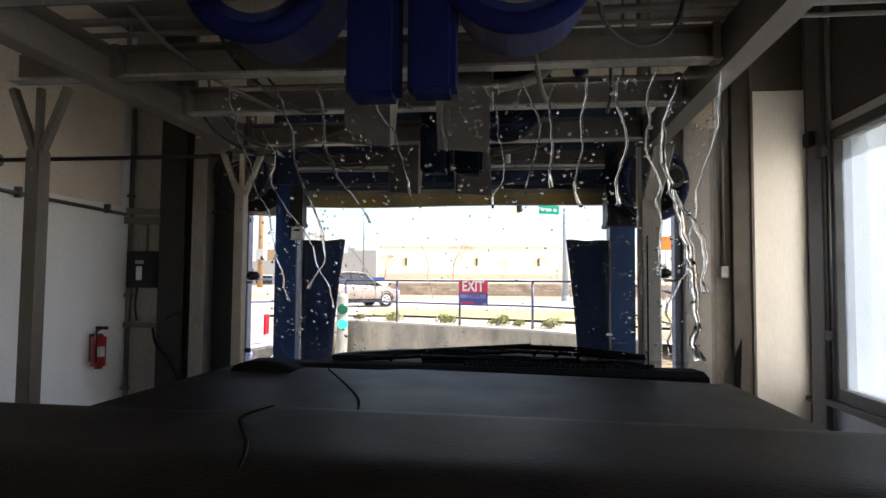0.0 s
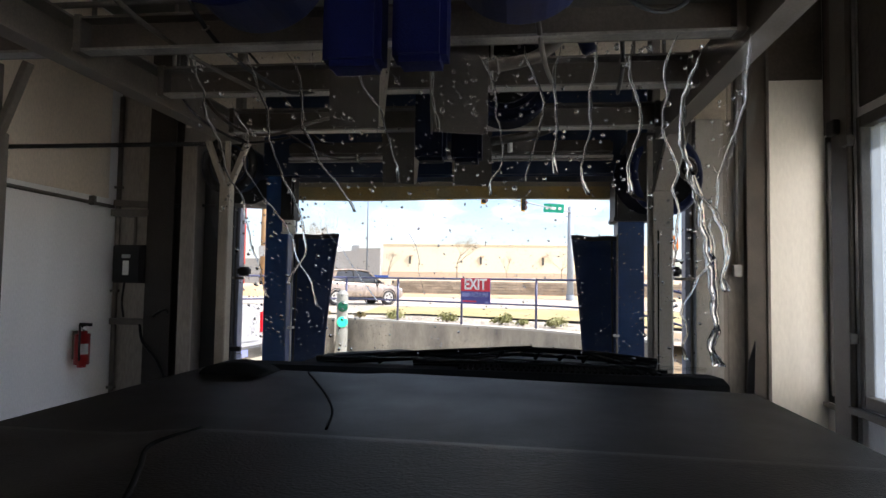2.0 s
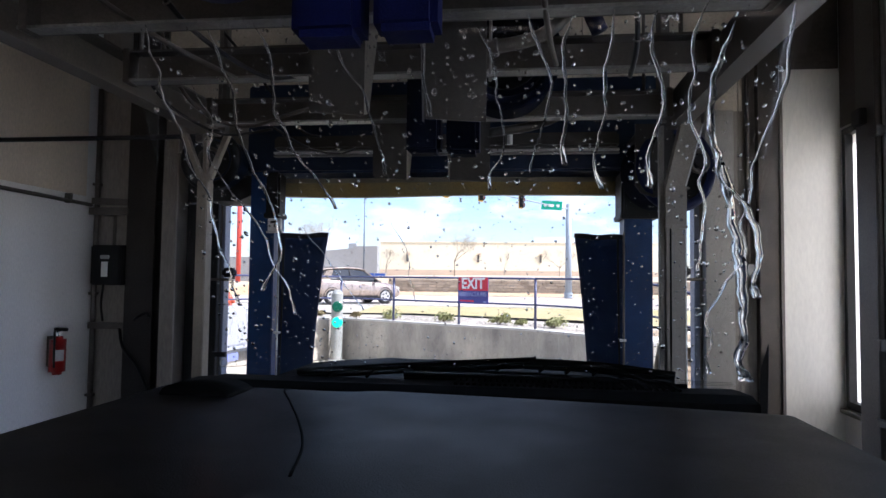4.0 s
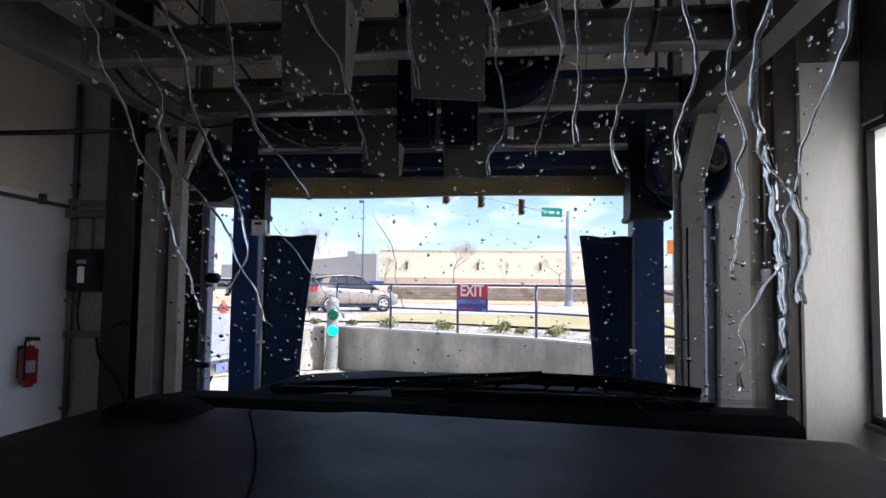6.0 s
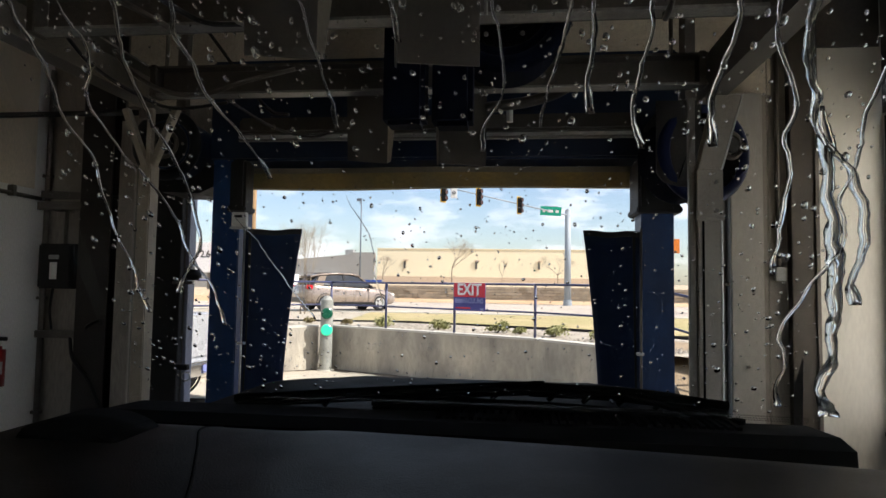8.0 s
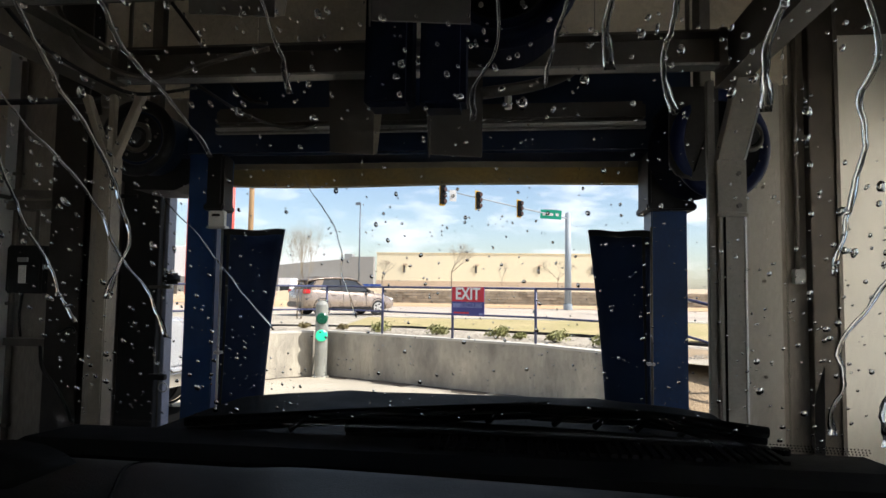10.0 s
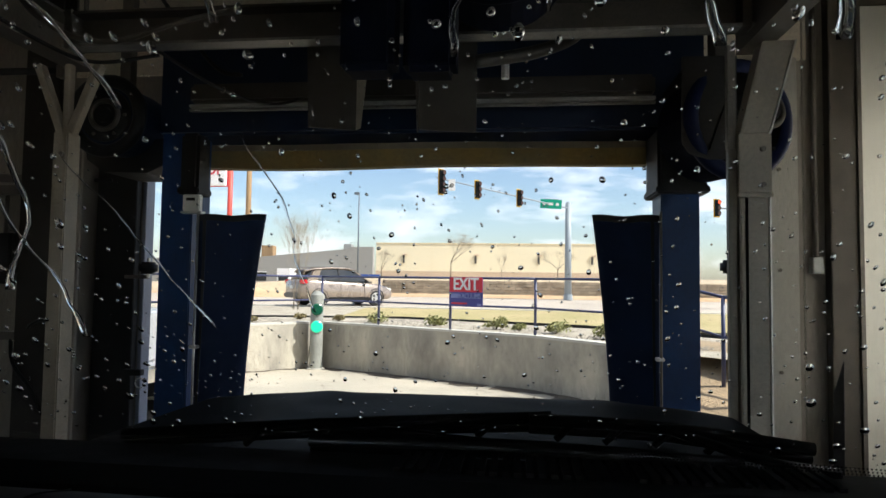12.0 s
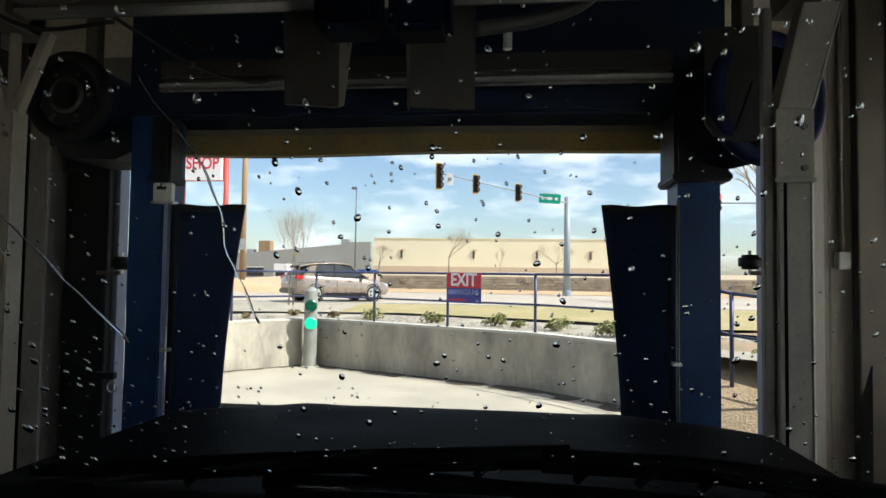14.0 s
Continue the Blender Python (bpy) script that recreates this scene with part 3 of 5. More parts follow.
part("clamp", box(XR - 0.09, XR - 0.02, 5.44, 5.53, 2.86, 2.93, 0.006), M_STEELD, rc)
part("clamp", box(XR - 0.09, XR - 0.02, 5.44, 5.53, 1.5, 1.57, 0.006), M_STEELD, rc)
part("stub", box(XR - 0.09, XR - 0.041, 5.63, 5.74, 2.98, 3.09, 0.006), M_BLACK, rc)

# ---- the overhead frame ----
XA, XB, ZF = -1.66, 1.76, 3.0
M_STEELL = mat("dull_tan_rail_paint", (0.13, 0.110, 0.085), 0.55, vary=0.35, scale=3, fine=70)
fl = thing("overhead_rail", (XA, 3.0, ZF), "tan steel rail along the tunnel over the lane", "rail", "overhead rails")
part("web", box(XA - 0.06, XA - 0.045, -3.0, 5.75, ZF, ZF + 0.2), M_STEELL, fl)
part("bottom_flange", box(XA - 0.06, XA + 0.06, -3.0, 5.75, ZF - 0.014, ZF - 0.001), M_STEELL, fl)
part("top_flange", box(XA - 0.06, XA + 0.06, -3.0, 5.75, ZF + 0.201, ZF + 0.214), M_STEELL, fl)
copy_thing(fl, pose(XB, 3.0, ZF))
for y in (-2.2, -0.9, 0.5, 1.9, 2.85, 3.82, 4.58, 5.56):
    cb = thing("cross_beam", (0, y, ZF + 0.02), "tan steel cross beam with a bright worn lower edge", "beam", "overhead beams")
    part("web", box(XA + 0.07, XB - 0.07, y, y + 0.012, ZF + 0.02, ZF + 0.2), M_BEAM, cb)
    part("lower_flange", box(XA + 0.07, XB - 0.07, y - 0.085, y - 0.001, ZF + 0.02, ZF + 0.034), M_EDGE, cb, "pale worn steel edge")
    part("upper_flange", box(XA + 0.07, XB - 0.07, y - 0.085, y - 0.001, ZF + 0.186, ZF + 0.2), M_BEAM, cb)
    if y == 3.82:
        part("beam_end", box(XA - 0.55, XA - 0.063, y, y + 0.012, ZF + 0.02, ZF + 0.2), M_BEAM, cb)
        part("beam_end", box(XA - 0.55, XA - 0.063, y - 0.085, y - 0.001, ZF + 0.02, ZF + 0.034), M_EDGE, cb)
    for x in (XA + 0.1, XB - 0.1):
        part("end_plate", box(x - 0.02, x + 0.02, y - 0.09, y + 0.02, ZF + 0.015, ZF + 0.21, 0.004), M_BEAM, cb)
    for s in (-1, 1):
        part("hanger", rod((s * 1.5, y - 0.04, ZF + 0.2), (s * 1.5, y - 0.04, ZC), 0.012, 8), M_STEELD, cb)
tb = thing("pipe_run", (0, 3.6, 3.32), "bundle of steel water pipes across the frame", "pipe", "overhead pipes")
part("pipe", rod((XA - 1.2, 3.66, 3.30), (-0.4, 3.66, 3.30), 0.022), M_STEELD, tb, smooth=True)
part("pipe", rod((XA - 1.2, 3.72, 3.25), (-0.4, 3.72, 3.25), 0.016), M_STEELD, tb, smooth=True)
part("pipe", rod((0.42, 3.66, 3.26), (XB + 0.9, 3.66, 3.26), 0.022), M_STEELD, tb, smooth=True)
part("pipe", rod((0.42, 3.73, 3.22), (XB + 0.9, 3.73, 3.22), 0.012), M_STEELD, tb, smooth=True)
for x in (-2.4, -1.0, 0.9, 1.6):
    part("hanger", rod((x, 3.69, 3.26), (x, 3.69, ZC), 0.008, 6), M_STEELD, tb)


def frame_leg(x, side, y=5.62, paint=M_STEEL):
    lg = thing("frame_leg", (x, y, 0), "tan painted steel frame leg with a forked top" if side < 0 else "tan painted steel frame leg with a bolted splice", "column", "frame legs")
    hw = 0.04 if side < 0 else 0.062
    part("post", box(x - hw, x + hw, y - 0.05, y + 0.05, 0.02, 2.62 if side < 0 else 2.56, 0.006), paint, lg)
    if side > 0:
        part("inner_channel", box(x - side * 0.06, x - side * 0.10, y - 0.02, y + 0.02, 0.02, 2.5, 0.004), M_STEELD, lg)
    if side > 0:
        part("edge_strip", box(x + hw + 0.001, x + hw + 0.008, y - 0.056, y - 0.04, 0.03, 2.5, 0.002), M_GALV, lg, "bright worn steel edge")
        part("slot", box(x - hw + 0.022, x - hw + 0.034, y - 0.0535, y - 0.0505, 0.05, 2.28), M_PIT, lg)
        part("splice_lip", box(x - hw - 0.016, x + hw + 0.012, y - 0.072, y - 0.053, 2.275, 2.295, 0.003), paint, lg)
        part("splice_plate", box(x - hw - 0.008, x + hw + 0.008, y - 0.065, y - 0.052, 2.297, 2.56, 0.003), paint, lg)
        part("top_arm", prism([(x - hw, 2.562), (x + hw, 2.562), (x + hw + 0.115, 2.984), (x - hw + 0.10, 2.984)], "y", y - 0.06, y + 0.04, None, 0.004), paint, lg)
        part("arm_edge", prism([(x + hw + 0.001, 2.562), (x + hw + 0.008, 2.562), (x + hw + 0.123, 2.984), (x + hw + 0.116, 2.984)], "y", y - 0.064, y - 0.04), M_GALV, lg, "bright worn steel edge")
        part("inner_arm", box(x - hw - 0.04, x - hw - 0.003, y - 0.02, y + 0.02, 2.5, 2.984, 0.004), M_STEELD, lg)
    part("base_plate", box(x - 0.12, x + 0.12, y - 0.12, y + 0.12, 0.0, 0.018, 0.003), M_STEELD, lg)
    for dx in ((-0.17, 0.0, 0.17) if side < 0 else ()):
        part("fork_arm", beam((x + dx * 0.1, y, 2.6), (x + dx, y, ZF - 0.02), 0.05 if dx else 0.035, 0.04), paint, lg)
    for z in (2.33, 2.49) if side > 0 else (2.5,):
        part("bolt", rod((x + 0.03, y - 0.064, z), (x + 0.03, y - 0.08, z), 0.012, 8), M_STEELD, lg)
    return lg


frame_leg(-1.65, -1)
frame_leg(1.715, 1)
# The near leg takes a darker brown than the other, tan legs.
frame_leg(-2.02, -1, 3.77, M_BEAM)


def bent_plate(x0, x1, y, z0, z1, turn):
    pl = thing("hanging_plate", ((x0 + x1) / 2, y, z0), "brown-grey bent sheet metal guard hanging from the beam", "plate", "hanging plates")
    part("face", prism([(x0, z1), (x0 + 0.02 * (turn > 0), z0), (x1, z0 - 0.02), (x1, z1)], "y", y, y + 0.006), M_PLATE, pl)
    xs = x1 if turn > 0 else x0
    b = bmesh.new()
    vs = [b.verts.new(v) for v in ((xs, y, z1), (xs, y, z0 - 0.02), (xs + turn * 0.015, y + 0.04, z0), (xs + turn * 0.05, y + 0.13, z1))]
    b.faces.new(vs)
    bmesh.ops.solidify(b, geom=b.faces[:], thickness=0.005)
    # Same sheet as the face; light on the return is in its paler colour.
    part("return", b, M_STEEL, pl)
    part("lip", box(x0 + 0.01, x1 - 0.01, y - 0.012, y - 0.002, z1 - 0.05, z1 - 0.01, 0.003), M_STEELD, pl)
    part("strap", box(x0 + 0.06, x1 - 0.06, y - 0.152, y - 0.013, z1 - 0.13, z1 - 0.115), M_STEELD, pl)
    for x in (x0 + 0.05, x1 - 0.05):
        part("bolt", rod((x, y - 0.002, z1 - 0.1), (x, y - 0.016, z1 - 0.1), 0.012, 8), M_GALV, pl)


bent_plate(-0.32, -0.04, 3.98, 2.68, 3.3, 1)
bent_plate(0.24, 0.52, 3.98, 2.64, 3.3, -1)
bent_plate(-0.42, -0.15, 5.72, 2.66, 3.25, 1)
bent_plate(0.17, 0.46, 5.72, 2.64, 3.25, -1)


# blue foam bundles and the round blue blowers over the lane
def foam(x, y, z0, w, cloth=M_FOAM, label="deep blue foam wash pad hanging from the frame"):
    fb = thing("foam_pad", (x, y, z0), label, "wash pad", "foam pads")
    part("pad", box(x - w / 2, x + w / 2, y - 0.08, y + 0.08, z0, 3.5, 0.025), cloth, fb)
    part("clamp", box(x - w / 2 - 0.02, x + w / 2 + 0.02, y - 0.1, y + 0.1, 3.5, 3.56, 0.006), M_STEELD, fb)
    part("hanger", rod((x, y, 3.56), (x, y, ZC), 0.02, 8), M_STEELD, fb)


foam(0.07, 3.1, 2.66, 0.22)
foam(0.32, 3.1, 2.67, 0.2)
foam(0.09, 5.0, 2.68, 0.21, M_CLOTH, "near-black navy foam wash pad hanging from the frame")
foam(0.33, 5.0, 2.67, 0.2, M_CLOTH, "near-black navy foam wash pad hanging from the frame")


M_RIMD = mat("dark_blue_rim_paint", (0.007, 0.013, 0.055), 0.6, vary=0.3, scale=4, spec=0.15)


def blower(x, y, z, R, label, rim=M_BLUE, face=M_STEEL, deep=0.42, off=(0, 0), drum=M_NAVY, inner=M_BEAM):
    bl = thing("blower", (x, y, z - R), label, "blower", "blowers")
    part("drum", rod((x, y + 0.02, z), (x, y + deep, z), R - 0.03, 36, bev=0.02), drum, bl, smooth=False)
    part("rim", ring((x, y + 0.02, z), (0, 1, 0), R - 0.03, 0.045, None, 40, 10), rim, bl, smooth=True)
    part("face_plate", rod((x, y + 0.0, z), (x, y + 0.018, z), R * (0.66 if off == (0, 0) else 0.84), 30), face, bl)
    xo, zo = x + off[0], z + off[1]
    part("intake", ring((xo, y - 0.005, zo), (0, 1, 0), R * (0.36 if off == (0, 0) else 0.25), 0.018, None, 28, 8), inner, bl, smooth=True)
    part("hub", rod((xo, y - 0.03, zo), (xo, y - 0.001, zo), R * (0.2 if off == (0, 0) else 0.16), 18), M_BLACK, bl)
    for k in range(6):
        a = k * 1.0472
        part("bolt", rod((x + R * 0.54 * math.cos(a), y - 0.012, z + R * 0.54 * math.sin(a)), (x + R * 0.54 * math.cos(a), y - 0.001, z + R * 0.54 * math.sin(a)), 0.012, 6), M_STEELD, bl)
    return bl


for x in (-0.42, 0.68):
    b0 = blower(x, 2.98, 3.23, 0.33, "round blue dryer blower hung over the lane", M_FOAM, M_STEELL, 0.42, (0, 0), M_RIMD)
    part("hanger", box(x - 0.04, x + 0.04, 3.15, 3.23, 3.52, ZC, 0.004), M_STEELD, b0)
# Face and drum are near-black; shade on this blower is in their colour.
br = blower(1.90, 6.28, 2.81, 0.335, "round dryer blower with a dark blue rim", M_RIMD, M_PIT, 0.36, (0.19, 0.06), M_CLOTH)
part("hanger", box(1.85, 1.93, 6.42, 6.5, 3.1, ZC, 0.004), M_STEELD, br)
for k in range(10):
    a = k * 0.6283
    part("rim_bolt", rod((1.90 + 0.262 * math.cos(a), 6.27, 2.81 + 0.262 * math.sin(a)), (1.90 + 0.262 * math.cos(a), 6.279, 2.81 + 0.262 * math.sin(a)), 0.011, 6), M_BLACK, br)
br.rotation_euler = (0, 0, radians(20))
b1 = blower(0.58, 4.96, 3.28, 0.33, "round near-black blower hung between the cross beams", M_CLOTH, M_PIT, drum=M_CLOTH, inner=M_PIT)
part("hanger", box(0.54, 0.62, 5.1, 5.18, 3.58, ZC, 0.004), M_STEELD, b1)
bl_ = blower(-2.1, 6.55, 2.97, 0.27, "round dark dryer blower beside the arch", M_BLACK, M_BLACK)
part("hanger", box(-2.14, -2.06, 6.75, 6.83, 3.2, ZC, 0.004), M_STEELD, bl_)

# ---- the blue dryer arch at the exit ----
arch = thing("dryer_arch", (0, 6.85, 0), "blue steel dryer arch with side posts at the exit", "arch")
for s, x0, x1, xi, hw in ((-1, -1.78, -1.55, -1.55, 0.065), (1, 1.565, 1.80, 1.685, 0.15)):
    part("post", box(x0, x1, 6.72, 6.98, 0, 2.88, 0.008), M_BLUE, arch)
    part("sleeve", box(xi - hw, xi + hw, 6.66, 6.84 if s < 0 else 7.04, 2.47, 2.87, 0.02), M_BLACK, arch)
    part("sleeve_foot", box(xi - hw - 0.012, xi + hw + 0.012, 6.65, 6.85 if s < 0 else 7.05, 2.45, 2.50, 0.01), M_BLACK, arch)
    if s < 0:
        part("tag_box", box(xi - 0.04, xi + 0.08, 6.665, 6.715, 2.335, 2.448, 0.006), M_LABEL, arch, "pale collar box with a dark slot")
        part("tag", box(xi - 0.01, xi + 0.05, 6.657, 6.664, 2.405, 2.425), M_BLACK, arch)
        part("collar_foot", box(xi - 0.05, xi + 0.10, 6.655, 6.72, 2.318, 2.334, 0.004), M_GALV, arch)
    xr = -1.478 if s < 0 else 1.553
    part("rod", rod((xr, 6.67, 0.05), (xr, 6.67, 2.335), 0.008, 10), M_GALV if s < 0 else M_STEELD, arch, "thin steel rod", smooth=True)
    part("rod_clip", box(xr - 0.03, xr + 0.02, 6.66, 6.715, 1.41, 1.43, 0.003), M_GALV, arch)
    xs_ = 2.42 if s < 0 else 2.16
    part("shoulder", prism([(s * 1.80, 2.86), (s * xs_, 2.86), (s * (xs_ - 0.02), 2.72), (s * (xs_ - 0.15), 2.63), (s * 1.94, 2.62), (s * 1.80, 2.68)], "y", 6.8, 7.25), M_BLACK, arch)
# Dark sheet added where the right blower's left half lies in shadow.
part("shade_cover", prism([(1.56, 3.14), (1.56, 2.66), (1.60, 2.60), (1.70, 2.565), (1.80, 2.57), (1.85, 2.60), (1.85, 3.14)], "y", 6.18, 6.2, None, 0.004), M_COLUMN, arch, "dark curved sheet added over the shaded blower half")
part("cover_seam", beam((1.70, 6.176, 2.62), (1.78, 6.176, 2.86), 0.012, 0.006, None, 0), M_PIT, arch)
part("cover_bracket", box(1.6, 1.8, 6.2, 6.82, 3.08, 3.12, 0.004), M_BLACK, arch)
part("plenum", box(-1.86, 1.86, 6.80, 7.3, 2.885, 3.72, 0.02), M_NAVY, arch)
part("lip_rail", box(-1.5, 1.5, 6.54, 6.58, 3.01, 3.03, 0.004), M_GALV, arch, "pale steel rail")
part("lip_rail", box(-1.5, 1.5, 6.54, 6.58, 2.985, 3.0, 0.003), M_EDGE, arch)
part("upper_duct", box(-1.5, 1.5, 6.54, 6.78, 3.045, 3.17, 0.02), M_PLATE, arch)
part("tan_pad", sheet(lambda u, v: (-1.74 + 3.48 * u, 7.12 + 0.02 * math.sin(9 * u), 2.98 - 0.14 * v), 24, 2, 0.1), M_TANPAD, arch, "dirty tan padding")
part("yellow_pad", sheet(lambda u, v: (-1.74 + 3.48 * u, 7.115 + 0.02 * math.sin(9 * u), 2.838 - (0.126 - 0.008 * u + 0.008 * math.sin(7 * u) + 0.02 * u * (1 - u)) * v), 24, 2, 0.1), M_YEL, arch, "faded yellow padding")
part("pad_backer", box(-1.74, 1.74, 7.24, 7.3, 2.735, 2.884), M_STEELD, arch)


def wash_flap(s):
    fp = thing("wash_flap", (s * 1.35, 6.85, 0.1), "navy rubber side flap hung from a steel rod", "flap", "side flaps")

    def f(u, v):
        w = (0.30 if s < 0 else 0.24) + (0.14 if s < 0 else 0.13) * (1 - min(v / 0.75, 1)) ** 1.6
        top = 2.312 + 0.006 * math.sin(9 * u) + 0.022 * u
        return (s * ((1.49 if s < 0 else 1.55) - (w - (0.04 if s < 0 else -0.02)) * u), 6.69 + 0.19 * u ** 1.2 + 0.018 * math.sin(5 * v + 3 * u), top - (top - 0.12) * v)
    part("cloth", sheet(f, 8, 20, 0.022), M_MAT, fp, smooth=True)
    part("seam", sheet(lambda u, v: tuple(a + b for a, b in zip(f(0.08 + 0.05 * u, v), (0, -0.006, 0))), 1, 20, 0.004), M_BLACK, fp)
    part("hem", sheet(lambda u, v: tuple(a + b for a, b in zip(f(u, 0.02 * v), (0, -0.006, 0))), 8, 1, 0.004), M_BLACK, fp)


wash_flap(-1)
wash_flap(1)


def bumper_roller(x, y, z, s):
    rb = thing("bumper_roller", (x, y, z), "black rubber roller on the door post", "roller", "bumper rollers")
    part("wheel", rod((x, y, z - 0.05), (x, y, z + 0.05), 0.075, 20, bev=0.02), M_BLACK, rb, smooth=True)
    part("axle", rod((x, y, z - 0.08), (x, y, z + 0.08), 0.015, 8), M_GALV, rb)
    part("arm", box(min(x, x + s * 0.2), max(x, x + s * 0.2), y - 0.02, y + 0.02, z - 0.09, z - 0.06, 0.004), M_STEELD, rb)


bumper_roller(-2.36, 7.55, 1.96, -1)
bumper_roller(2.25, 7.55, 2.02, 1)
dl = thing("door_latch", (-2.4, 7.55, 1.1), "small dark latch on the door post", "latch")
part("bar", box(-2.52, -2.36, 7.5, 7.55, 1.08, 1.13, 0.006), M_BLACK, dl)
part("loop", ring((-2.38, 7.52, 1.02), (0, 1, 0), 0.04, 0.006, None, 14, 6), M_GALV, dl)

# ---- hoses and cables under the frame ----
HOSES = (
    ((-1.78, 5.2, 3.6), (-1.72, 5.2, 3.36), (-1.55, 5.2, 3.1), (-1.33, 5.2, 2.96), (-1.1, 5.2, 2.93), (-0.85, 5.22, 3.01), (-0.6, 5.3, 3.1)),
    ((-1.96, 6.0, 4.16), (-1.55, 6.0, 3.7), (-1.22, 6.0, 3.28), (-1.03, 6.0, 3.07), (-0.9, 6.02, 3.04)),
    ((-1.56, 4.7, 3.1), (-1.54, 4.9, 3.0), (-1.5, 5.2, 2.95), (-1.4, 5.45, 2.93), (-1.1, 5.52, 2.98)),
    ((-1.3, 2.9, 3.6), (-1.2, 3.4, 3.2), (-1.05, 3.9, 3.05), (-0.9, 4.5, 3.02)),
    ((-0.9, 3.2, 3.55), (-0.85, 3.7, 3.1), (-0.7, 4.3, 2.98), (-0.55, 4.56, 3.04)),
    ((0.95, 2.7, 3.6), (1.0, 3.1, 3.06), (1.2, 3.4, 2.98), (1.4, 3.5, 3.1), (1.5, 3.5, 3.5)),
    ((0.7, 3.3, 3.5), (0.75, 3.6, 3.1), (0.8, 4.0, 3.0), (0.86, 4.5, 3.05)),
    ((1.15, 3.9, 3.3), (1.2, 4.1, 3.02), (1.22, 4.4, 2.95), (1.25, 4.56, 3.04)),
    ((-1.2, 5.6, 3.06), (-1.0, 6.0, 2.95), (-0.85, 6.4, 2.98), (-0.7, 6.66, 3.12)),
)
for k, pts in enumerate(HOSES):
    ho = thing("cable" if k % 2 else "hose", pts[0], "drooping dark hose slung under the overhead frame", "hose", "overhead hoses")
    part("tube", hose(pts, (0.013, 0.012, 0.01)[k % 3]), M_BLACK if k % 3 else M_BEAM, ho, smooth=True)
    part("clip", ring(pts[1], Vector(pts[2]) - Vector(pts[0]), 0.017, 0.004, None, 12, 6), M_STEELD, ho)
wb = thing("wash_boom", (0.7, 5.3, 2.98), "tan bent spray boom arm under the beams", "spray boom")
part("arm", hose([(0.45, 5.73, 2.98), (0.75, 5.75, 3.03), (0.95, 5.7, 3.1), (1.0, 5.65, 3.25)], 0.035), M_PLATE, wb, smooth=True)
part("nozzle", rod((0.6, 5.76, 2.98), (0.6, 5.76, 2.9), 0.02, 8), M_GALV, wb)
pe = thing("spray_pipe", (0.52, 4.37, 3.0), "tan spray pipe with a dark blue elbow under the beam", "pipe")
part("tube", hose([(0.50, 4.37, 3.10), (0.64, 4.37, 3.12), (0.78, 4.37, 3.16), (0.90, 4.37, 3.26), (0.95, 4.37, 3.4)], 0.036), M_STEELL, pe, smooth=True)
part("elbow", hose([(0.99, 4.4, 3.40), (1.02, 4.4, 3.30), (1.07, 4.4, 3.18)], 0.045), M_RIMD, pe, "dark blue rubber elbow", smooth=True)
part("drop_rod", rod((0.52, 4.36, 2.96), (0.52, 4.36, 3.3), 0.008, 8), M_EDGE, pe)
part("collar", ring((0.55, 4.37, 3.105), (1, 0, 0.15), 0.038, 0.01, None, 18, 6), M_STEELD, pe)


# ---- outside: ground, retaining wall, terrace ----
M_POST = mat("weathered_post_paint", (0.32, 0.325, 0.285), 0.6, vary=0.2, scale=4)
WALL_LINE = [(-11.0, 8.6), (-6.59, 13.81), (-5.31, 15.51), (-3.95, 17.1), (-2.35, 16.3), (1.0, 14.5), (2.35, 13.1), (2.97, 12.4), (4.4, 10.9), (4.9, 8.4)]


def band(line, off0, off1, z0, z1, up=Vector((0, 0, 1))):
    """A strip that follows the wall line, between two distances behind it."""
    b = bmesh.new()
    rows = []
    for i, p in enumerate(line):
        a, c = Vector(line[max(i - 1, 0)]), Vector(line[min(i + 1, len(line) - 1)])
        d = (c - a).normalized()
        n = Vector((-d.y, d.x))
        rows.append((b.verts.new((p[0] + n.x * off0, p[1] + n.y * off0, z0)), b.verts.new((p[0] + n.x * off1, p[1] + n.y * off1, z1))))
    for r0, r1 in zip(rows, rows[1:]):
        b.faces.new((r0[0], r1[0], r1[1], r0[1]))
    return b


def wall_piece(line, w, z0, z1, bev=0.012):
    b = bmesh.new()
    rings_ = []
    for i, p in enumerate(line):
        a, c = Vector(line[max(i - 1, 0)]), Vector(line[min(i + 1, len(line) - 1)])
        d = (c - a).normalized()
        n = Vector((-d.y, d.x))
        q = (p[0] + n.x * w, p[1] + n.y * w)
        rings_.append([b.verts.new((*p, z0)), b.verts.new((*p, z1)), b.verts.new((*q, z1)), b.verts.new((*q, z0))])
    for r0, r1 in zip(rings_, rings_[1:]):
        for k in range(4):
            b.faces.new((r0[k], r1[k], r1[(k + 1) % 4], r0[(k + 1) % 4]))
    b.faces.new(rings_[0])
    b.faces.new(rings_[-1][::-1])
    bmesh.ops.recalc_face_normals(b, faces=b.faces)
    return b


def quad(pts):
    b = bmesh.new()
    b.faces.new([b.verts.new(p) for p in pts])
    bmesh.ops.recalc_face_normals(b, faces=b.faces)
    if b.faces[:][0].normal.z < 0:
        bmesh.ops.reverse_faces(b, faces=b.faces)
    return b


setting("ground", quad([(-2000, -2000, -0.4), (2000, -2000, -0.4), (2000, 2500, -0.4), (-2000, 2500, -0.4)]), M_FIELD, "dry open ground round the wash", "ground")
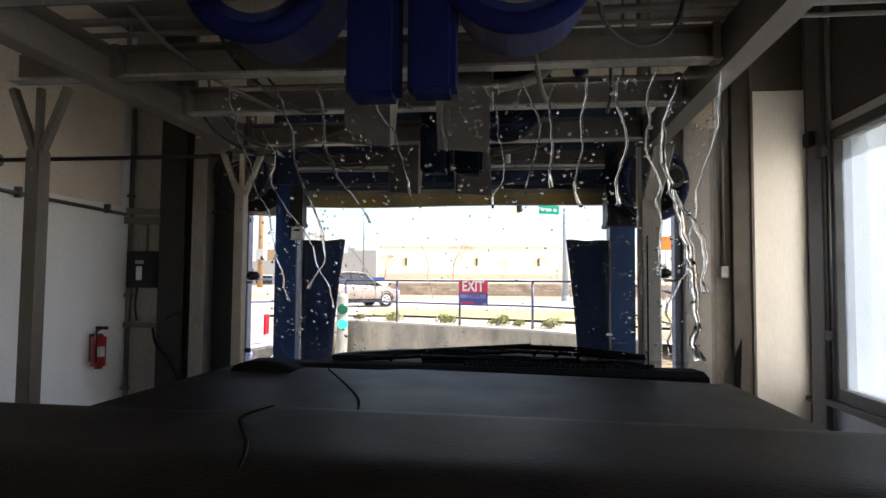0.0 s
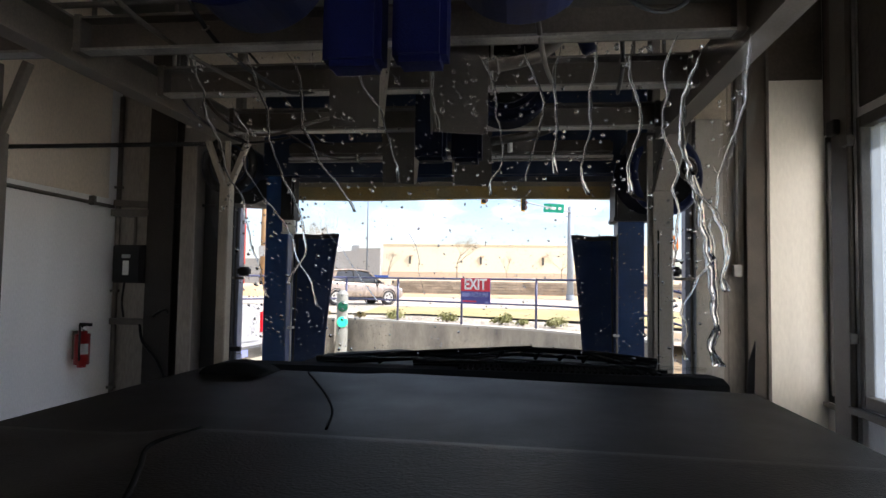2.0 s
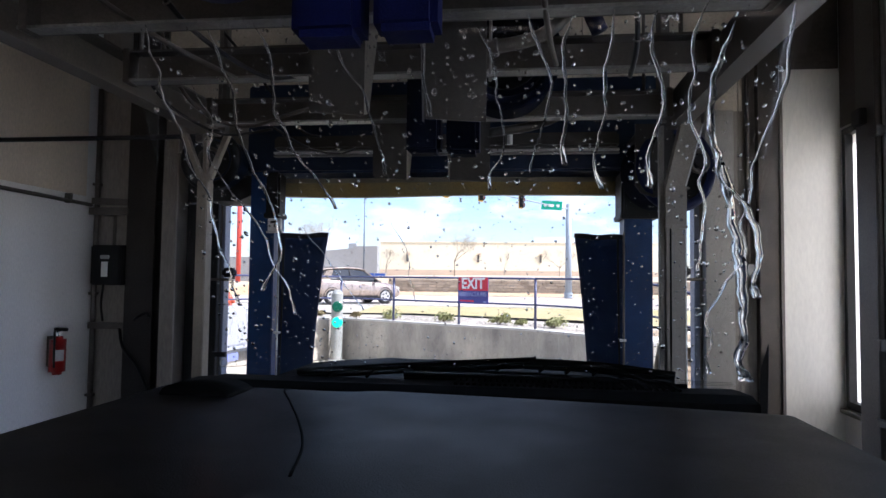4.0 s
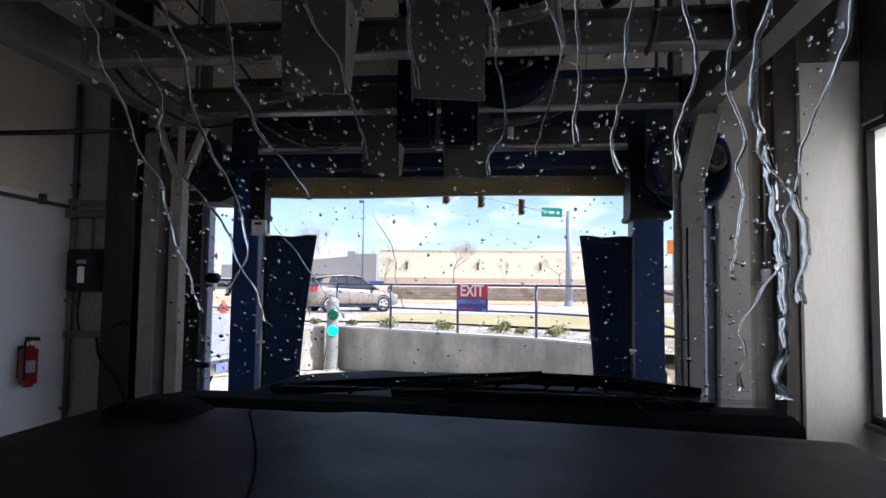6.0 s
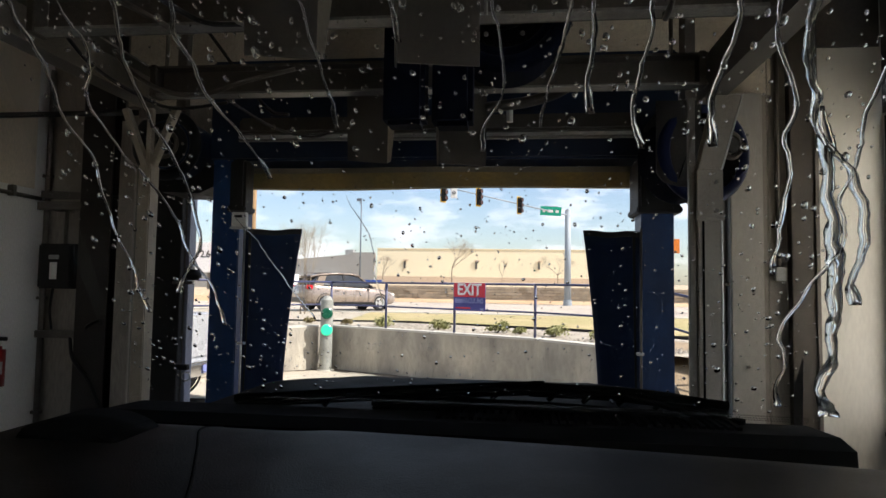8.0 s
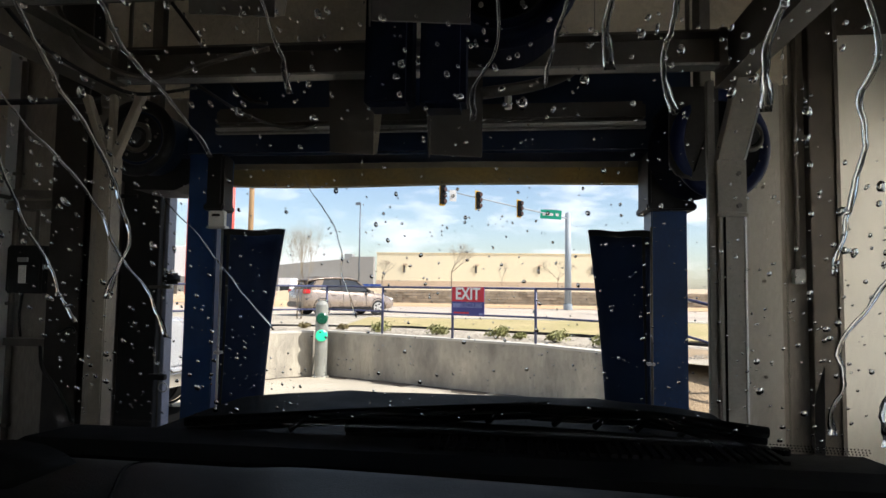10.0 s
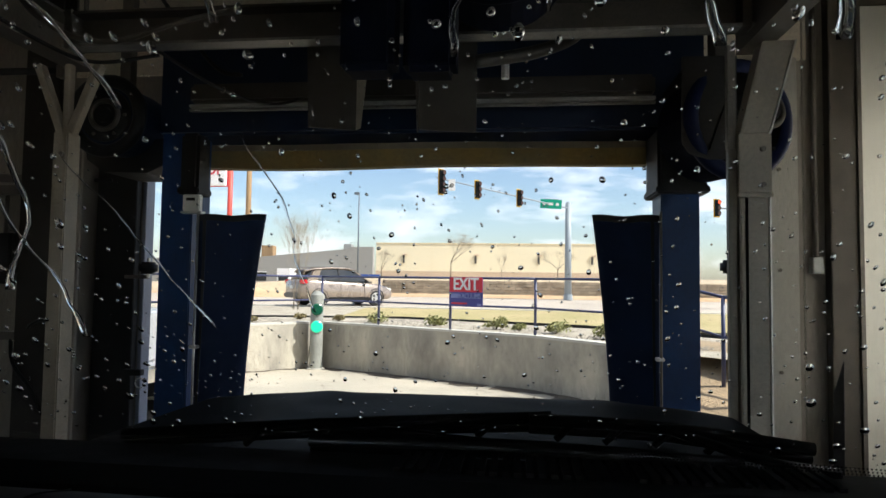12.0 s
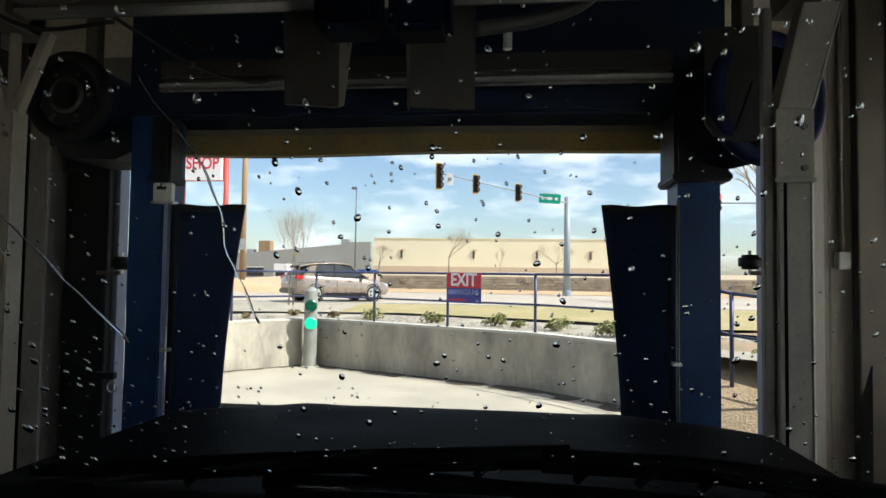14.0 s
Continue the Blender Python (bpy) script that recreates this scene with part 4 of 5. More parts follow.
# Unseen ground, kept near-black to stand for the dark dash band.
setting("apron", quad([(-14, 7.82, -0.01), (6.5, 7.82, -0.01), (6.5, 12.15, -0.05), (-14, 12.15, -0.05)]), M_APRON, "near-black ground strip added at the exit threshold", "pavement")
setting("pavement", sheet(lambda u, v: (-14 + 20.5 * u, 12.15 + 6.85 * v, -0.05 - 0.15 * v), 10, 22), M_CONC, "pale sunlit concrete pavement outside the exit", "pavement")
BED_LINE, WALL_LINE = WALL_LINE, WALL_LINE[:-2] + [(3.1, 12.62), (3.3, 13.3)]
rwl = thing("retaining_wall", (-1, 15.8, -0.2), "low grey cast concrete retaining wall with a kink", "wall", kind="structure")
part("face", wall_piece(WALL_LINE, 0.22, -0.35, 0.86), M_CWALL, rwl)
part("coping", wall_piece([(p[0], p[1] - 0.012) for p in WALL_LINE], 0.26, 0.862, 0.905), M_CAP, rwl, "pale concrete top edge")
setting("gravel_bed", band(BED_LINE[:-1], 0.2, 3.1, 0.84, 0.86), M_GRAVEL, "pale gravel planting bed behind the wall", "gravel")
setting("bed_edging", wall_piece([(p[0] * 1.0, p[1]) for p in [(-9.6, 18.4), (-5.2, 19.3), (-2.4, 19.75), (2.2, 17.8), (4.9, 15.1), (6.6, 13.2)]], 0.04, 0.80, 0.905), M_BLACK, "thin dark edging strip between gravel and lawn", "edging")
setting("gravel_lot", quad([(-70, 14, 0.82), (-2.0, 17.2, 0.825), (-4.6, 28.5, 0.74), (-70, 28.5, 0.74)]), M_GRAVEL, "pale gravel ground beside the lawn", "gravel")
setting("lawn", sheet(lambda u, v: (-4.0 - 1.5 * v + 84 * u, 17.2 + 11.3 * v, 0.835 - 0.085 * v + 0.02 * math.sin(9 * u) * v * (1 - v)), 20, 6), M_GRASS, "dry yellow-green lawn strip", "lawn")
setting("lawn_side", quad([(4.9, -30, 0.45), (70, -30, 0.45), (70, 17.3, 0.835), (5.2, 12.5, 0.70)]), M_GRASS, "dry lawn beside the building", "lawn")
setting("kerb", box(-70, 80, 28.5, 28.7, 0.6, 0.79, 0.02), M_CAP, "pale concrete street kerb", "kerb")
setting("road", quad([(-90, 28.7, 0.74), (90, 28.7, 0.74), (90, 43.0, 0.84), (-90, 43.0, 0.84)]), M_ROAD, "pale sunlit street", "road")
setting("soil_strip", quad([(-90, 43.0, 0.86), (90, 43.0, 0.86), (90, 49.6, 0.98), (-90, 49.6, 0.98)]), M_DIRT, "orange bare soil verge", "soil")


def far_field(u, v):
    x = -260 + 520 * u
    k = min(1, max(0, (x + 26) / 14))
    y = (49.3 if k > 0 else 47.4) + 200 * v * v
    if v == 0:
        return (x, y, 0.9)
    return (x, y, 1.25 + (0.62 + 1.0 * min(1, v * 1.6)) * k)


setting("field", sheet(far_field, 40, 12), M_FIELD, "tan dry field rising behind the street", "field")
setting("far_plain", quad([(-1500, 248, 2.0), (1500, 248, 2.0), (1500, 2400, 2.0), (-1500, 2400, 2.0)]), M_FIELD, "dry plain to the horizon", "ground")

# low block wall beyond the street
bw = thing("block_wall", (4, 49.2, 0.9), "low rough stone block wall beyond the street", "wall", kind="structure")
M_BLOCK = mat("rough_block", (0.40, 0.34, 0.255), 0.95, vary=0.35, scale=1.2, fine=8, bump=0.6, dist=0.03, island=True)
rnd = random.Random(4)
bverts, bfaces = [], []
for r in range(5):
    x = -9.0 - 0.23 * (r % 2)
    while x < 26:
        w = rnd.uniform(0.38, 0.62)
        d = rnd.uniform(0, 0.05)
        i = len(bverts)
        z0, z1 = 0.9 + r * 0.21, 0.9 + r * 0.21 + 0.19
        x1 = x + w - 0.025
        bverts += [(x, 49.0 - d, z0), (x1, 49.0 - d, z0), (x1, 49.0 - d, z1), (x, 49.0 - d, z1), (x, 49.25, z0), (x1, 49.25, z0), (x1, 49.25, z1), (x, 49.25, z1)]
        bfaces += [(i, i + 1, i + 2, i + 3), (i + 1, i + 5, i + 6, i + 2), (i + 4, i, i + 3, i + 7), (i + 3, i + 2, i + 6, i + 7)]
        x += w
me = bpy.data.meshes.new("blocks")
me.from_pydata(bverts, [], bfaces)
me.materials.append(M_BLOCK)
blk = new("blocks", me)
blk.parent = bw
blk.matrix_parent_inverse = Matrix.Translation(-bw.location)
tagged(blk, kind="stuff")
part("core", box(-9.2, 26.2, 49.06, 49.4, 0.8, 1.93), M_STEELD, bw)

# gravel stones
gv, gf = [], []
for k in range(2600):
    s = rnd.uniform(0, len(BED_LINE) - 4.01) + 1
    i = int(s)
    a, c = Vector(BED_LINE[i]), Vector(BED_LINE[i + 1])
    d = (c - a).normalized()
    p = a.lerp(c, s - i) + Vector((-d.y, d.x)) * rnd.uniform(0.3, 2.8)
    r = rnd.uniform(0.012, 0.04)
    j = len(gv)
    gv += [(p.x + r * rnd.uniform(0.7, 1.2) * q[0], p.y + r * rnd.uniform(0.7, 1.2) * q[1], 0.853 + r * 0.7 * q[2]) for q in ((1, 0, 0), (-1, 0, 0), (0, 1, 0), (0, -1, 0), (0, 0, 1))]
    gf += [(j, j + 2, j + 4), (j + 2, j + 1, j + 4), (j + 1, j + 3, j + 4), (j + 3, j, j + 4)]
me = bpy.data.meshes.new("gravel_stones")
me.from_pydata(gv, [], gf)
me.materials.append(M_STONE)
tagged(new("gravel_stones", me), "loose pale stones on the planting bed", "gravel", "", "stuff")

setting("soil_bank", sheet(lambda u, v: (3.02 + 0.12 * v + 5.5 * u, 10.6 + 5.3 * v, -0.03 + 0.89 * min(1, max(0, (v * 5.3 - 0.7 + 3.4 * u + 0.5) / 2.6)) ** 0.7 + 0.02 * math.sin(13 * u + 9 * v)), 20, 28), M_BANK, "brown gravelly bank falling beside the exit lane", "bank", smooth=True)
rs = random.Random(21)
# Patches along the wall foot: silt, with the wall's foot shadow in their colour.
silt = None
for a, c in zip(WALL_LINE[1:7], WALL_LINE[2:8]):
    a, c = Vector(a), Vector(c)
    d = (c - a).normalized()
    n = Vector((d.y, -d.x))
    k = 0.0
    while k < (c - a).length - 0.1:
        w = rs.uniform(0.08, 0.28) * (1.5 if a.x > -4 else 0.6)
        p = a + d * (k + 0.1) + n * (w * 0.35)
        z = -0.05 - 0.15 * (p.y - 12.15) / 6.85 + 0.006
        b = bmesh.new()
        ang_ = [6.2832 * j / 11 for j in range(11)]
        ln = rs.uniform(0.15, 0.45)
        vs = [b.verts.new((p.x + d.x * ln * math.cos(q) * rs.uniform(0.7, 1.2) + n.x * w * math.sin(q) * rs.uniform(0.6, 1.2), p.y + d.y * ln * math.cos(q) + n.y * w * math.sin(q) * rs.uniform(0.6, 1.2), z + 0.001 * (len(silt.verts) % 7 if silt else 0))) for q in ang_]
        b.faces.new(vs)
        bmesh.ops.recalc_face_normals(b, faces=b.faces)
        silt = join(silt, b)
        k += rs.uniform(0.2, 0.6)
tagged(part("silt", silt, M_SILT), "dark silt along the wall foot, with foot shade in its colour", "silt", "", "stuff")

# ---- the blue guard rail on the wall ----
gr = thing("guard_rail", (-1, 15.8, 0.9), "blue painted steel pipe guard rail on the retaining wall", "railing")
RL = [(-9.4, 10.7, 1.93), (-6.5, 14.05, 1.95), (-5.25, 15.75, 1.955), (-3.9, 17.25, 1.955), (-2.35, 16.45, 1.955), (-0.66, 15.52, 1.955), (1.03, 14.62, 1.955), (2.42, 13.2, 1.95), (3.05, 12.45, 1.86), (3.5, 11.75, 1.72), (4.35, 10.95, 1.62)]
for a, c in zip(RL, RL[1:]):
    part("top_rail", rod(a, c, 0.024, 10), M_RAIL, gr, smooth=True)
    part("mid_rail", rod((a[0], a[1], a[2] - 0.55), (c[0], c[1], c[2] - 0.55), 0.02, 10), M_RAIL, gr, smooth=True)
for p in RL[1:8] + [RL[9], RL[10]]:
    part("post", rod((p[0], p[1], 0.45 if p[0] > 3 else 0.84), p, 0.028, 10), M_RAIL, gr, smooth=True)

# exit sign on the rail
S0, S1 = Vector((-0.64, 15.5)), Vector((0.05, 15.13))
dx = (S1 - S0).normalized()
nn = Vector((dx.y, -dx.x))
ang = math.degrees(math.atan2(dx.y, dx.x))
ex = thing("exit_sign", (*S0, 1.4), "red and blue exit sign board on the guard rail", "sign")


def board(u0, u1, z0, z1, out, th, name, material, label=""):
    a = S0 + dx * u0 + nn * out
    c = S0 + dx * u1 + nn * out
    b = beam((a.x, a.y, (z0 + z1) / 2), (c.x, c.y, (z0 + z1) / 2), th, z1 - z0, None, 0.0)
    return part(name, b, material, ex, label)


W = (S1 - S0).length
board(0, W, 1.385, 1.975, 0.06, 0.012, "panel", M_SBLUE, "blue sign panel")
board(0.005, W - 0.005, 1.675, 1.97, 0.069, 0.005, "red_field", M_SRED, "red upper field")
c0 = S0 + dx * (W / 2) + nn * 0.078
words("lettering", "EXIT", 0.34, (c0.x, c0.y, 1.825), (90, 0, ang), M_SWHITE, ex, 0.86, 0.008)
board(0.03, 0.22, 1.55, 1.64, 0.069, 0.004, "text_bar", M_SBLUEL, "pale bar of small print")
c1 = S0 + dx * (W * 0.62) + nn * 0.078
words("small_lettering", "VACUUMS", 0.14, (c1.x, c1.y, 1.595), (90, 0, ang), M_SBLUEL, ex, 0.8, 0.004)
board(0.05, 0.42, 1.43, 1.462, 0.069, 0.004, "red_bar", M_SRED, "red bar of small print")
board(W - 0.12, W - 0.04, 1.41, 1.45, 0.069, 0.004, "mark", M_SBLUEL)

# ---- the wash exit light ----
PX, PY = -3.84, 16.70
sl = thing("exit_light_post", (PX, PY, -0.2), "pale round light post with a lit green lamp", "signal")
part("tube", rod((PX, PY, -0.2), (PX, PY, 1.53), 0.145, 28), M_POST, sl)
part("dome", rod((PX, PY, 1.53), (PX, PY, 1.62), 0.145, 28, 0.07), M_POST, sl)
part("base_ring", rod((PX, PY, -0.2), (PX, PY, -0.12), 0.2, 28), M_CAP, sl)
fd = Vector((0.636 - PX, 2.99 - PY, 0)).normalized()
for z, m, r in ((1.21, M_LENSG, 0.135), (0.82, M_LAMPG, 0.135)):
    c = Vector((PX, PY, z))
    part("lamp_housing", rod(c + fd * 0.08, c + fd * 0.165, r + 0.008, 28), M_POST, sl)
    part("lens", rod(c + fd * 0.165, c + fd * 0.185, r, 28, r * 0.8), m, sl, "glowing green lens" if m is M_LAMPG else "unlit green lens")


# ---- the fire hydrant on the verge ----
M_HYD = mat("faded_red_hydrant_paint", (0.52, 0.10, 0.045), 0.55, vary=0.2, scale=12)
HX, HY, HZ = -8.4, 20.3, 0.82
hy = thing("fire_hydrant", (HX, HY, HZ), "faded red fire hydrant on the gravel verge", "hydrant")
part("barrel", rod((HX, HY, HZ), (HX, HY, HZ + 0.44), 0.095, 20), M_HYD, hy, smooth=False)
part("base_flange", rod((HX, HY, HZ), (HX, HY, HZ + 0.05), 0.15, 20), M_HYD, hy)
part("bonnet", rod((HX, HY, HZ + 0.46), (HX, HY, HZ + 0.57), 0.11, 20, 0.04), M_HYD, hy)
part("collar", rod((HX, HY, HZ + 0.42), (HX, HY, HZ + 0.462), 0.13, 20), M_HYD, hy)
part("nut", rod((HX, HY, HZ + 0.57), (HX, HY, HZ + 0.61), 0.025, 6), M_HYD, hy)
for dx_, dy_, r_ in ((0.18, 0, 0.055), (-0.18, 0, 0.055), (0, -0.19, 0.07)):
    part("outlet_cap", rod((HX, HY, HZ + 0.32), (HX + dx_, HY + dy_, HZ + 0.32), r_, 14), M_HYD, hy)


# ---- shrubs ----
def shrub(x, y, z, s, seed, material=M_LEAF):
    r = random.Random(seed)
    t = thing("shrub", (x, y, z), "small round green shrub in the gravel" if material is M_LEAF else "small dry tan shrub in the gravel", "shrub", "shrubs in the gravel bed")
    v, f, st = [], [], None
    clumps = [(Vector((r.uniform(-0.6, 0.6), r.uniform(-0.5, 0.5), r.uniform(0.0, 0.45))) * s, r.uniform(0.5, 0.85) * s) for c in range(6)]
    for k in range(400):
        mid, size = clumps[k % 6]
        d = mid + Vector((r.gauss(0, 1), r.gauss(0, 1), abs(r.gauss(0, 1.0)))).normalized() * (size * r.random() ** 0.45)
        d.z = d.z * 1.1 + 0.03
        d.x *= 1.15
        n = Vector((r.gauss(0, 1), r.gauss(0, 1), r.gauss(0, 1))).normalized()
        a = n.orthogonal().normalized() * (0.022 + 0.03 * r.random())
        b = n.cross(a).normalized() * (0.012 + 0.015 * r.random())
        i = len(v)
        p = Vector((x, y, z)) + d
        v += [p - a, p - b, p + a, p + b]
        f.append((i, i + 1, i + 2, i + 3))
    for k in range(9):
        d = Vector((r.uniform(-1, 1), r.uniform(-1, 1), r.uniform(0.6, 1.2))).normalized() * s * 0.8
        st = rod((x, y, z - 0.02), Vector((x, y, z)) + d, 0.008, 5, 0.003, st)
    me_ = bpy.data.meshes.new("leaves")
    me_.from_pydata(v, [], f)
    me_.materials.append(material)
    lv = new("leaves", me_)
    lv.parent = t
    lv.matrix_parent_inverse = Matrix.Translation(-t.location)
    part("stems", st, M_BARK, t)


for k, (x, y, s, m) in enumerate(((-2.72, 17.7, 0.30, M_LEAF), (-1.2, 17.2, 0.26, M_LEAF), (0.22, 16.6, 0.30, M_LEAF), (1.45, 15.75, 0.30, M_LEAF), (2.38, 14.6, 0.30, M_LEAF), (-3.75, 18.2, 0.2, M_LEAFD), (-4.9, 18.6, 0.2, M_LEAFD),
                                  (-6.4, 17.4, 0.24, M_LEAFD), (0.75, 16.35, 0.16, M_LEAF), (-5.6, 17.2, 0.16, M_LEAFD), (4.3, 12.7, 0.3, M_LEAF), (4.9, 13.6, 0.24, M_LEAFD))):
    shrub(x, y, 0.84 if x < 4 else 0.62, s * (0.78 if m is M_LEAF else 0.62), 50 + k, m)


# ---- bare trees ----
def bare_tree(x, y, z, h, seed, stems=1, spread=0.45, thick=0.02, deep=5, label="bare winter street tree with fine twigs", lean=0.12):
    r = random.Random(seed)
    t = thing("tree", (x, y, z), label, "tree", "bare trees")
    lims, tw = [], []

    def grow(p, d, ln, rad, lev):
        q = p + d * ln
        (lims if lev < 2 else tw).append((p, q, rad, rad * 0.66))
        if lev >= deep:
            return
        for k in range(3 if lev < deep - 1 else 2):
            e = (d + Vector((r.gauss(0, spread), r.gauss(0, spread), r.uniform(-0.05, 0.35)))).normalized()
            grow(p + d * ln * r.uniform(0.72, 1.0), e, ln * r.uniform(0.55, 0.8), rad * 0.6, lev + 1)
    for s in range(stems):
        d = Vector((r.gauss(0, lean * (stems > 1)), r.gauss(0, lean * (stems > 1)), 1)).normalized()
        grow(Vector((x + r.gauss(0, 0.08) * (stems > 1), y, z - 0.05)), d, h * 0.34, h * thick, 0)

    def mesh(name, segs, sides, material):
        v, f = [], []
        for p, q, r0, r1 in segs:
            m = (q - p).to_track_quat('Z', 'Y')
            i = len(v)
            v += [p + m @ Vector((r0 * math.cos(6.2832 * k / sides), r0 * math.sin(6.2832 * k / sides), 0)) for k in range(sides)]
            v += [q + m @ Vector((r1 * math.cos(6.2832 * k / sides), r1 * math.sin(6.2832 * k / sides), 0)) for k in range(sides)]
            f += [(i + k, i + (k + 1) % sides, i + sides + (k + 1) % sides, i + sides + k) for k in range(sides)]
        me_ = bpy.data.meshes.new(name)
        me_.from_pydata(v, [], f)
        me_.materials.append(material)
        o = new(name, me_)
        o.parent = t
        o.matrix_parent_inverse = Matrix.Translation(-t.location)
    mesh("trunk", lims, 7, M_BARK)
    mesh("crown", tw, 4, M_TWIG)


bare_tree(-6.5, 72.6, 2.3, 5.7, 3, 1, 0.6, 0.012, 7)
bare_tree(5.3, 73.9, 2.3, 3.9, 5, 1, 0.45, 0.013, 7)
bare_tree(-1.0, 78.0, 2.4, 3.0, 8, 1, 0.25, 0.01, 6)
bare_tree(-16.3, 81.6, 2.1, 4.6, 9, 1, 0.4, 0.016, 6)
bare_tree(-7.4, 25.2, 0.83, 3.75, 12, 5, 0.2, 0.0034, 6, "pale multi-stemmed bare tree on the lawn", 0.07)
bare_tree(12.6, 33.0, 0.8, 9.5, 15, 1, 0.55, 0.02, 6)


# ---- far buildings ----
wh = thing("warehouse", (0, 112, 2.4), "long buff tilt-wall warehouse with small windows", "building")
part("wall", box(-23.6, 24, 111, 150, 3.6, 8.4), M_BUFF, wh)
part("wall_base", box(-23.62, 24.02, 110.94, 150, 1.2, 3.6), M_BUFFD, wh, "tan wall base band")
part("roof_edge", box(-23.7, 24.1, 110.9, 150.1, 8.4, 8.5), M_BUFF, wh)
for x in (-18.7, -6.2, 4.5, 13.4):
    wd = part("window", box(x - 0.18, x + 0.18, 110.9, 111, 5.0, 6.3), M_STEELD, wh)
    part("hood", box(x - 0.2, x + 0.6, 110.75, 110.96, 6.3, 6.55), M_BUFFD, wd)
    part("joint", box(x + 4.9, x + 4.93, 110.985, 111, 3.6, 8.4), M_BUFFD, wh)
gb2 = thing("commercial_building", (-32, 96, 1.2), "grey flat-roofed commercial building", "building")
part("wall", prism([(-62, 0.8), (-20.4, 0.8), (-20.4, 6.85), (-24, 6.8), (-24.2, 6.5), (-39, 5.1), (-62, 4.8)], "y", 94.5, 95.6), M_GBLD, gb2)
part("canopy", box(-33, -25.5, 93.6, 94.5, 3.1, 3.3), M_SWHITE, gb2)
for x in (-44, -38, -31, -27.5):
    w0 = part("window", box(x - 1.3, x + 1.3, 94.42, 94.5, 1.6, 2.9), M_GLASSD, gb2)
    part("frame", box(x - 1.35, x + 1.35, 94.38, 94.42, 2.88, 3.0), M_SWHITE, w0)
for x, w_, z_ in ((-39.5, 0.5, 5.7), (-37.2, 0.9, 7.0), (-24.6, 0.6, 7.3)):
    part("roof_unit", box(x - w_, x + w_, 95.7, 97.2, 1.2, z_, 0.05), M_GREY if w_ < 0.8 else M_WOOD, gb2)
bs = thing("barrier_fence", (-14.4, 62, 1.2), "blue sheeted site fence", "fence")
for i in range(4):
    part("sheet", box(-16.6 + i * 1.1, -15.54 + i * 1.1, 62, 62.03, 1.45, 2.45), M_BLUEB, bs)
for i in range(5):
    part("post", box(-16.64 + i * 1.1, -16.56 + i * 1.1, 62.035, 62.1, 1.2, 2.5), M_GALV, bs)
kb = thing("kiosk", (-22, 66, 1.2), "small white kiosk with a dark front", "kiosk")
part("body", box(-24.0, -22.6, 66, 68, 1.2, 3.0, 0.03), M_SWHITE, kb)
part("front", box(-23.8, -22.8, 65.95, 66, 1.4, 2.2), M_GLASSD, kb)
dm = thing("soil_mound", (-16.6, 40.5, 0.8), "heap of orange soil by the pole", "soil heap")
part("heap", sheet(lambda u, v: (-20.5 + 9 * u, 38.5 + 4 * v, 0.8 + 0.75 * math.sin(math.pi * u) ** 1.5 * math.sin(math.pi * v) * (0.8 + 0.2 * math.sin(17 * u))), 24, 10), M_DIRT, dm, smooth=True)

# ---- poles and signs ----
ms = thing("signal_mast", (3.8, 41.5, 0.9), "galvanised traffic signal mast with a long arm", "signal mast")
part("pole", rod((3.8, 41.5, 0.85), (3.8, 41.5, 6.75), 0.22, 16, 0.17), M_POLE, ms, smooth=True)
part("base", rod((3.8, 41.5, 0.85), (3.8, 41.5, 1.2), 0.28, 16, 0.26), M_POLE, ms)
part("arm", rod((3.8, 41.5, 6.42), (-3.25, 33.35, 6.98), 0.05, 12, 0.026), M_POLE, ms, smooth=True)
part("cap", rod((3.8, 41.5, 6.75), (3.8, 41.5, 6.82), 0.15, 16, 0.05), M_POLE, ms)


def signal_head(at, n, turn, lit=False):
    sg = thing("traffic_light", at, "yellow-backed traffic light with dark lenses", "traffic light", "traffic lights")
    h = 0.36 * n
    m = Matrix.Translation(at) @ Matrix.Rotation(radians(turn), 4, 'Z') @ Matrix.Diagonal((0.72, 0.72, 0.82, 1))
    bk = part("backplate", moved(box(-0.26, 0.26, 0.02, 0.04, -h / 2 - 0.08, h / 2 + 0.08, 0.004), m), M_TYEL, sg, "yellow border plate")
    part("housing", moved(box(-0.19, 0.19, -0.18, 0.015, -h / 2, h / 2, 0.02), m), M_BLACK, sg)
    for k in range(n):
        z = h / 2 - 0.18 - 0.36 * k
        part("visor", moved(rod((0, -0.18, z), (0, -0.34, z), 0.15, 16), m), M_BLACK, sg)
        part("lens", moved(rod((0, -0.335, z), (0, -0.345, z), 0.125, 16), m), M_LAMPR if lit and k == 0 else M_LENSR, sg, "lit red lens" if lit and k == 0 else "dark red-brown lens")
    part("bracket", moved(rod((0, 0.05, 0), (0, 0.2, 0.2), 0.03, 8), m), M_POLE, sg)


signal_head((-3.03, 33.4, 6.78), 4, 50)
signal_head((-1.37, 35.4, 6.68), 3, 50)
signal_head((0.8, 37.9, 6.57), 3, 50)
signal_head((11.45, 38.2, 6.05), 3, 20, True)
lsn = thing("lane_sign", (-2.55, 33.95, 6.35), "small white lane sign hung beside the traffic light", "sign")
part("plate", box(-2.72, -2.38, 33.93, 33.95, 6.42, 7.0, 0.004), M_SWHITE, lsn)
part("mark", ring((-2.55, 33.925, 6.7), (0, 1, 0), 0.07, 0.02, None, 16, 6), M_INK, lsn)
part("clamp", rod((-2.55, 33.96, 6.72), (-2.55, 34.16, 6.9), 0.02, 8), M_POLE, lsn)
mp = thing("signal_pole", (20.75, 38.5, 0.7), "galvanised signal pole by the street", "signal mast")
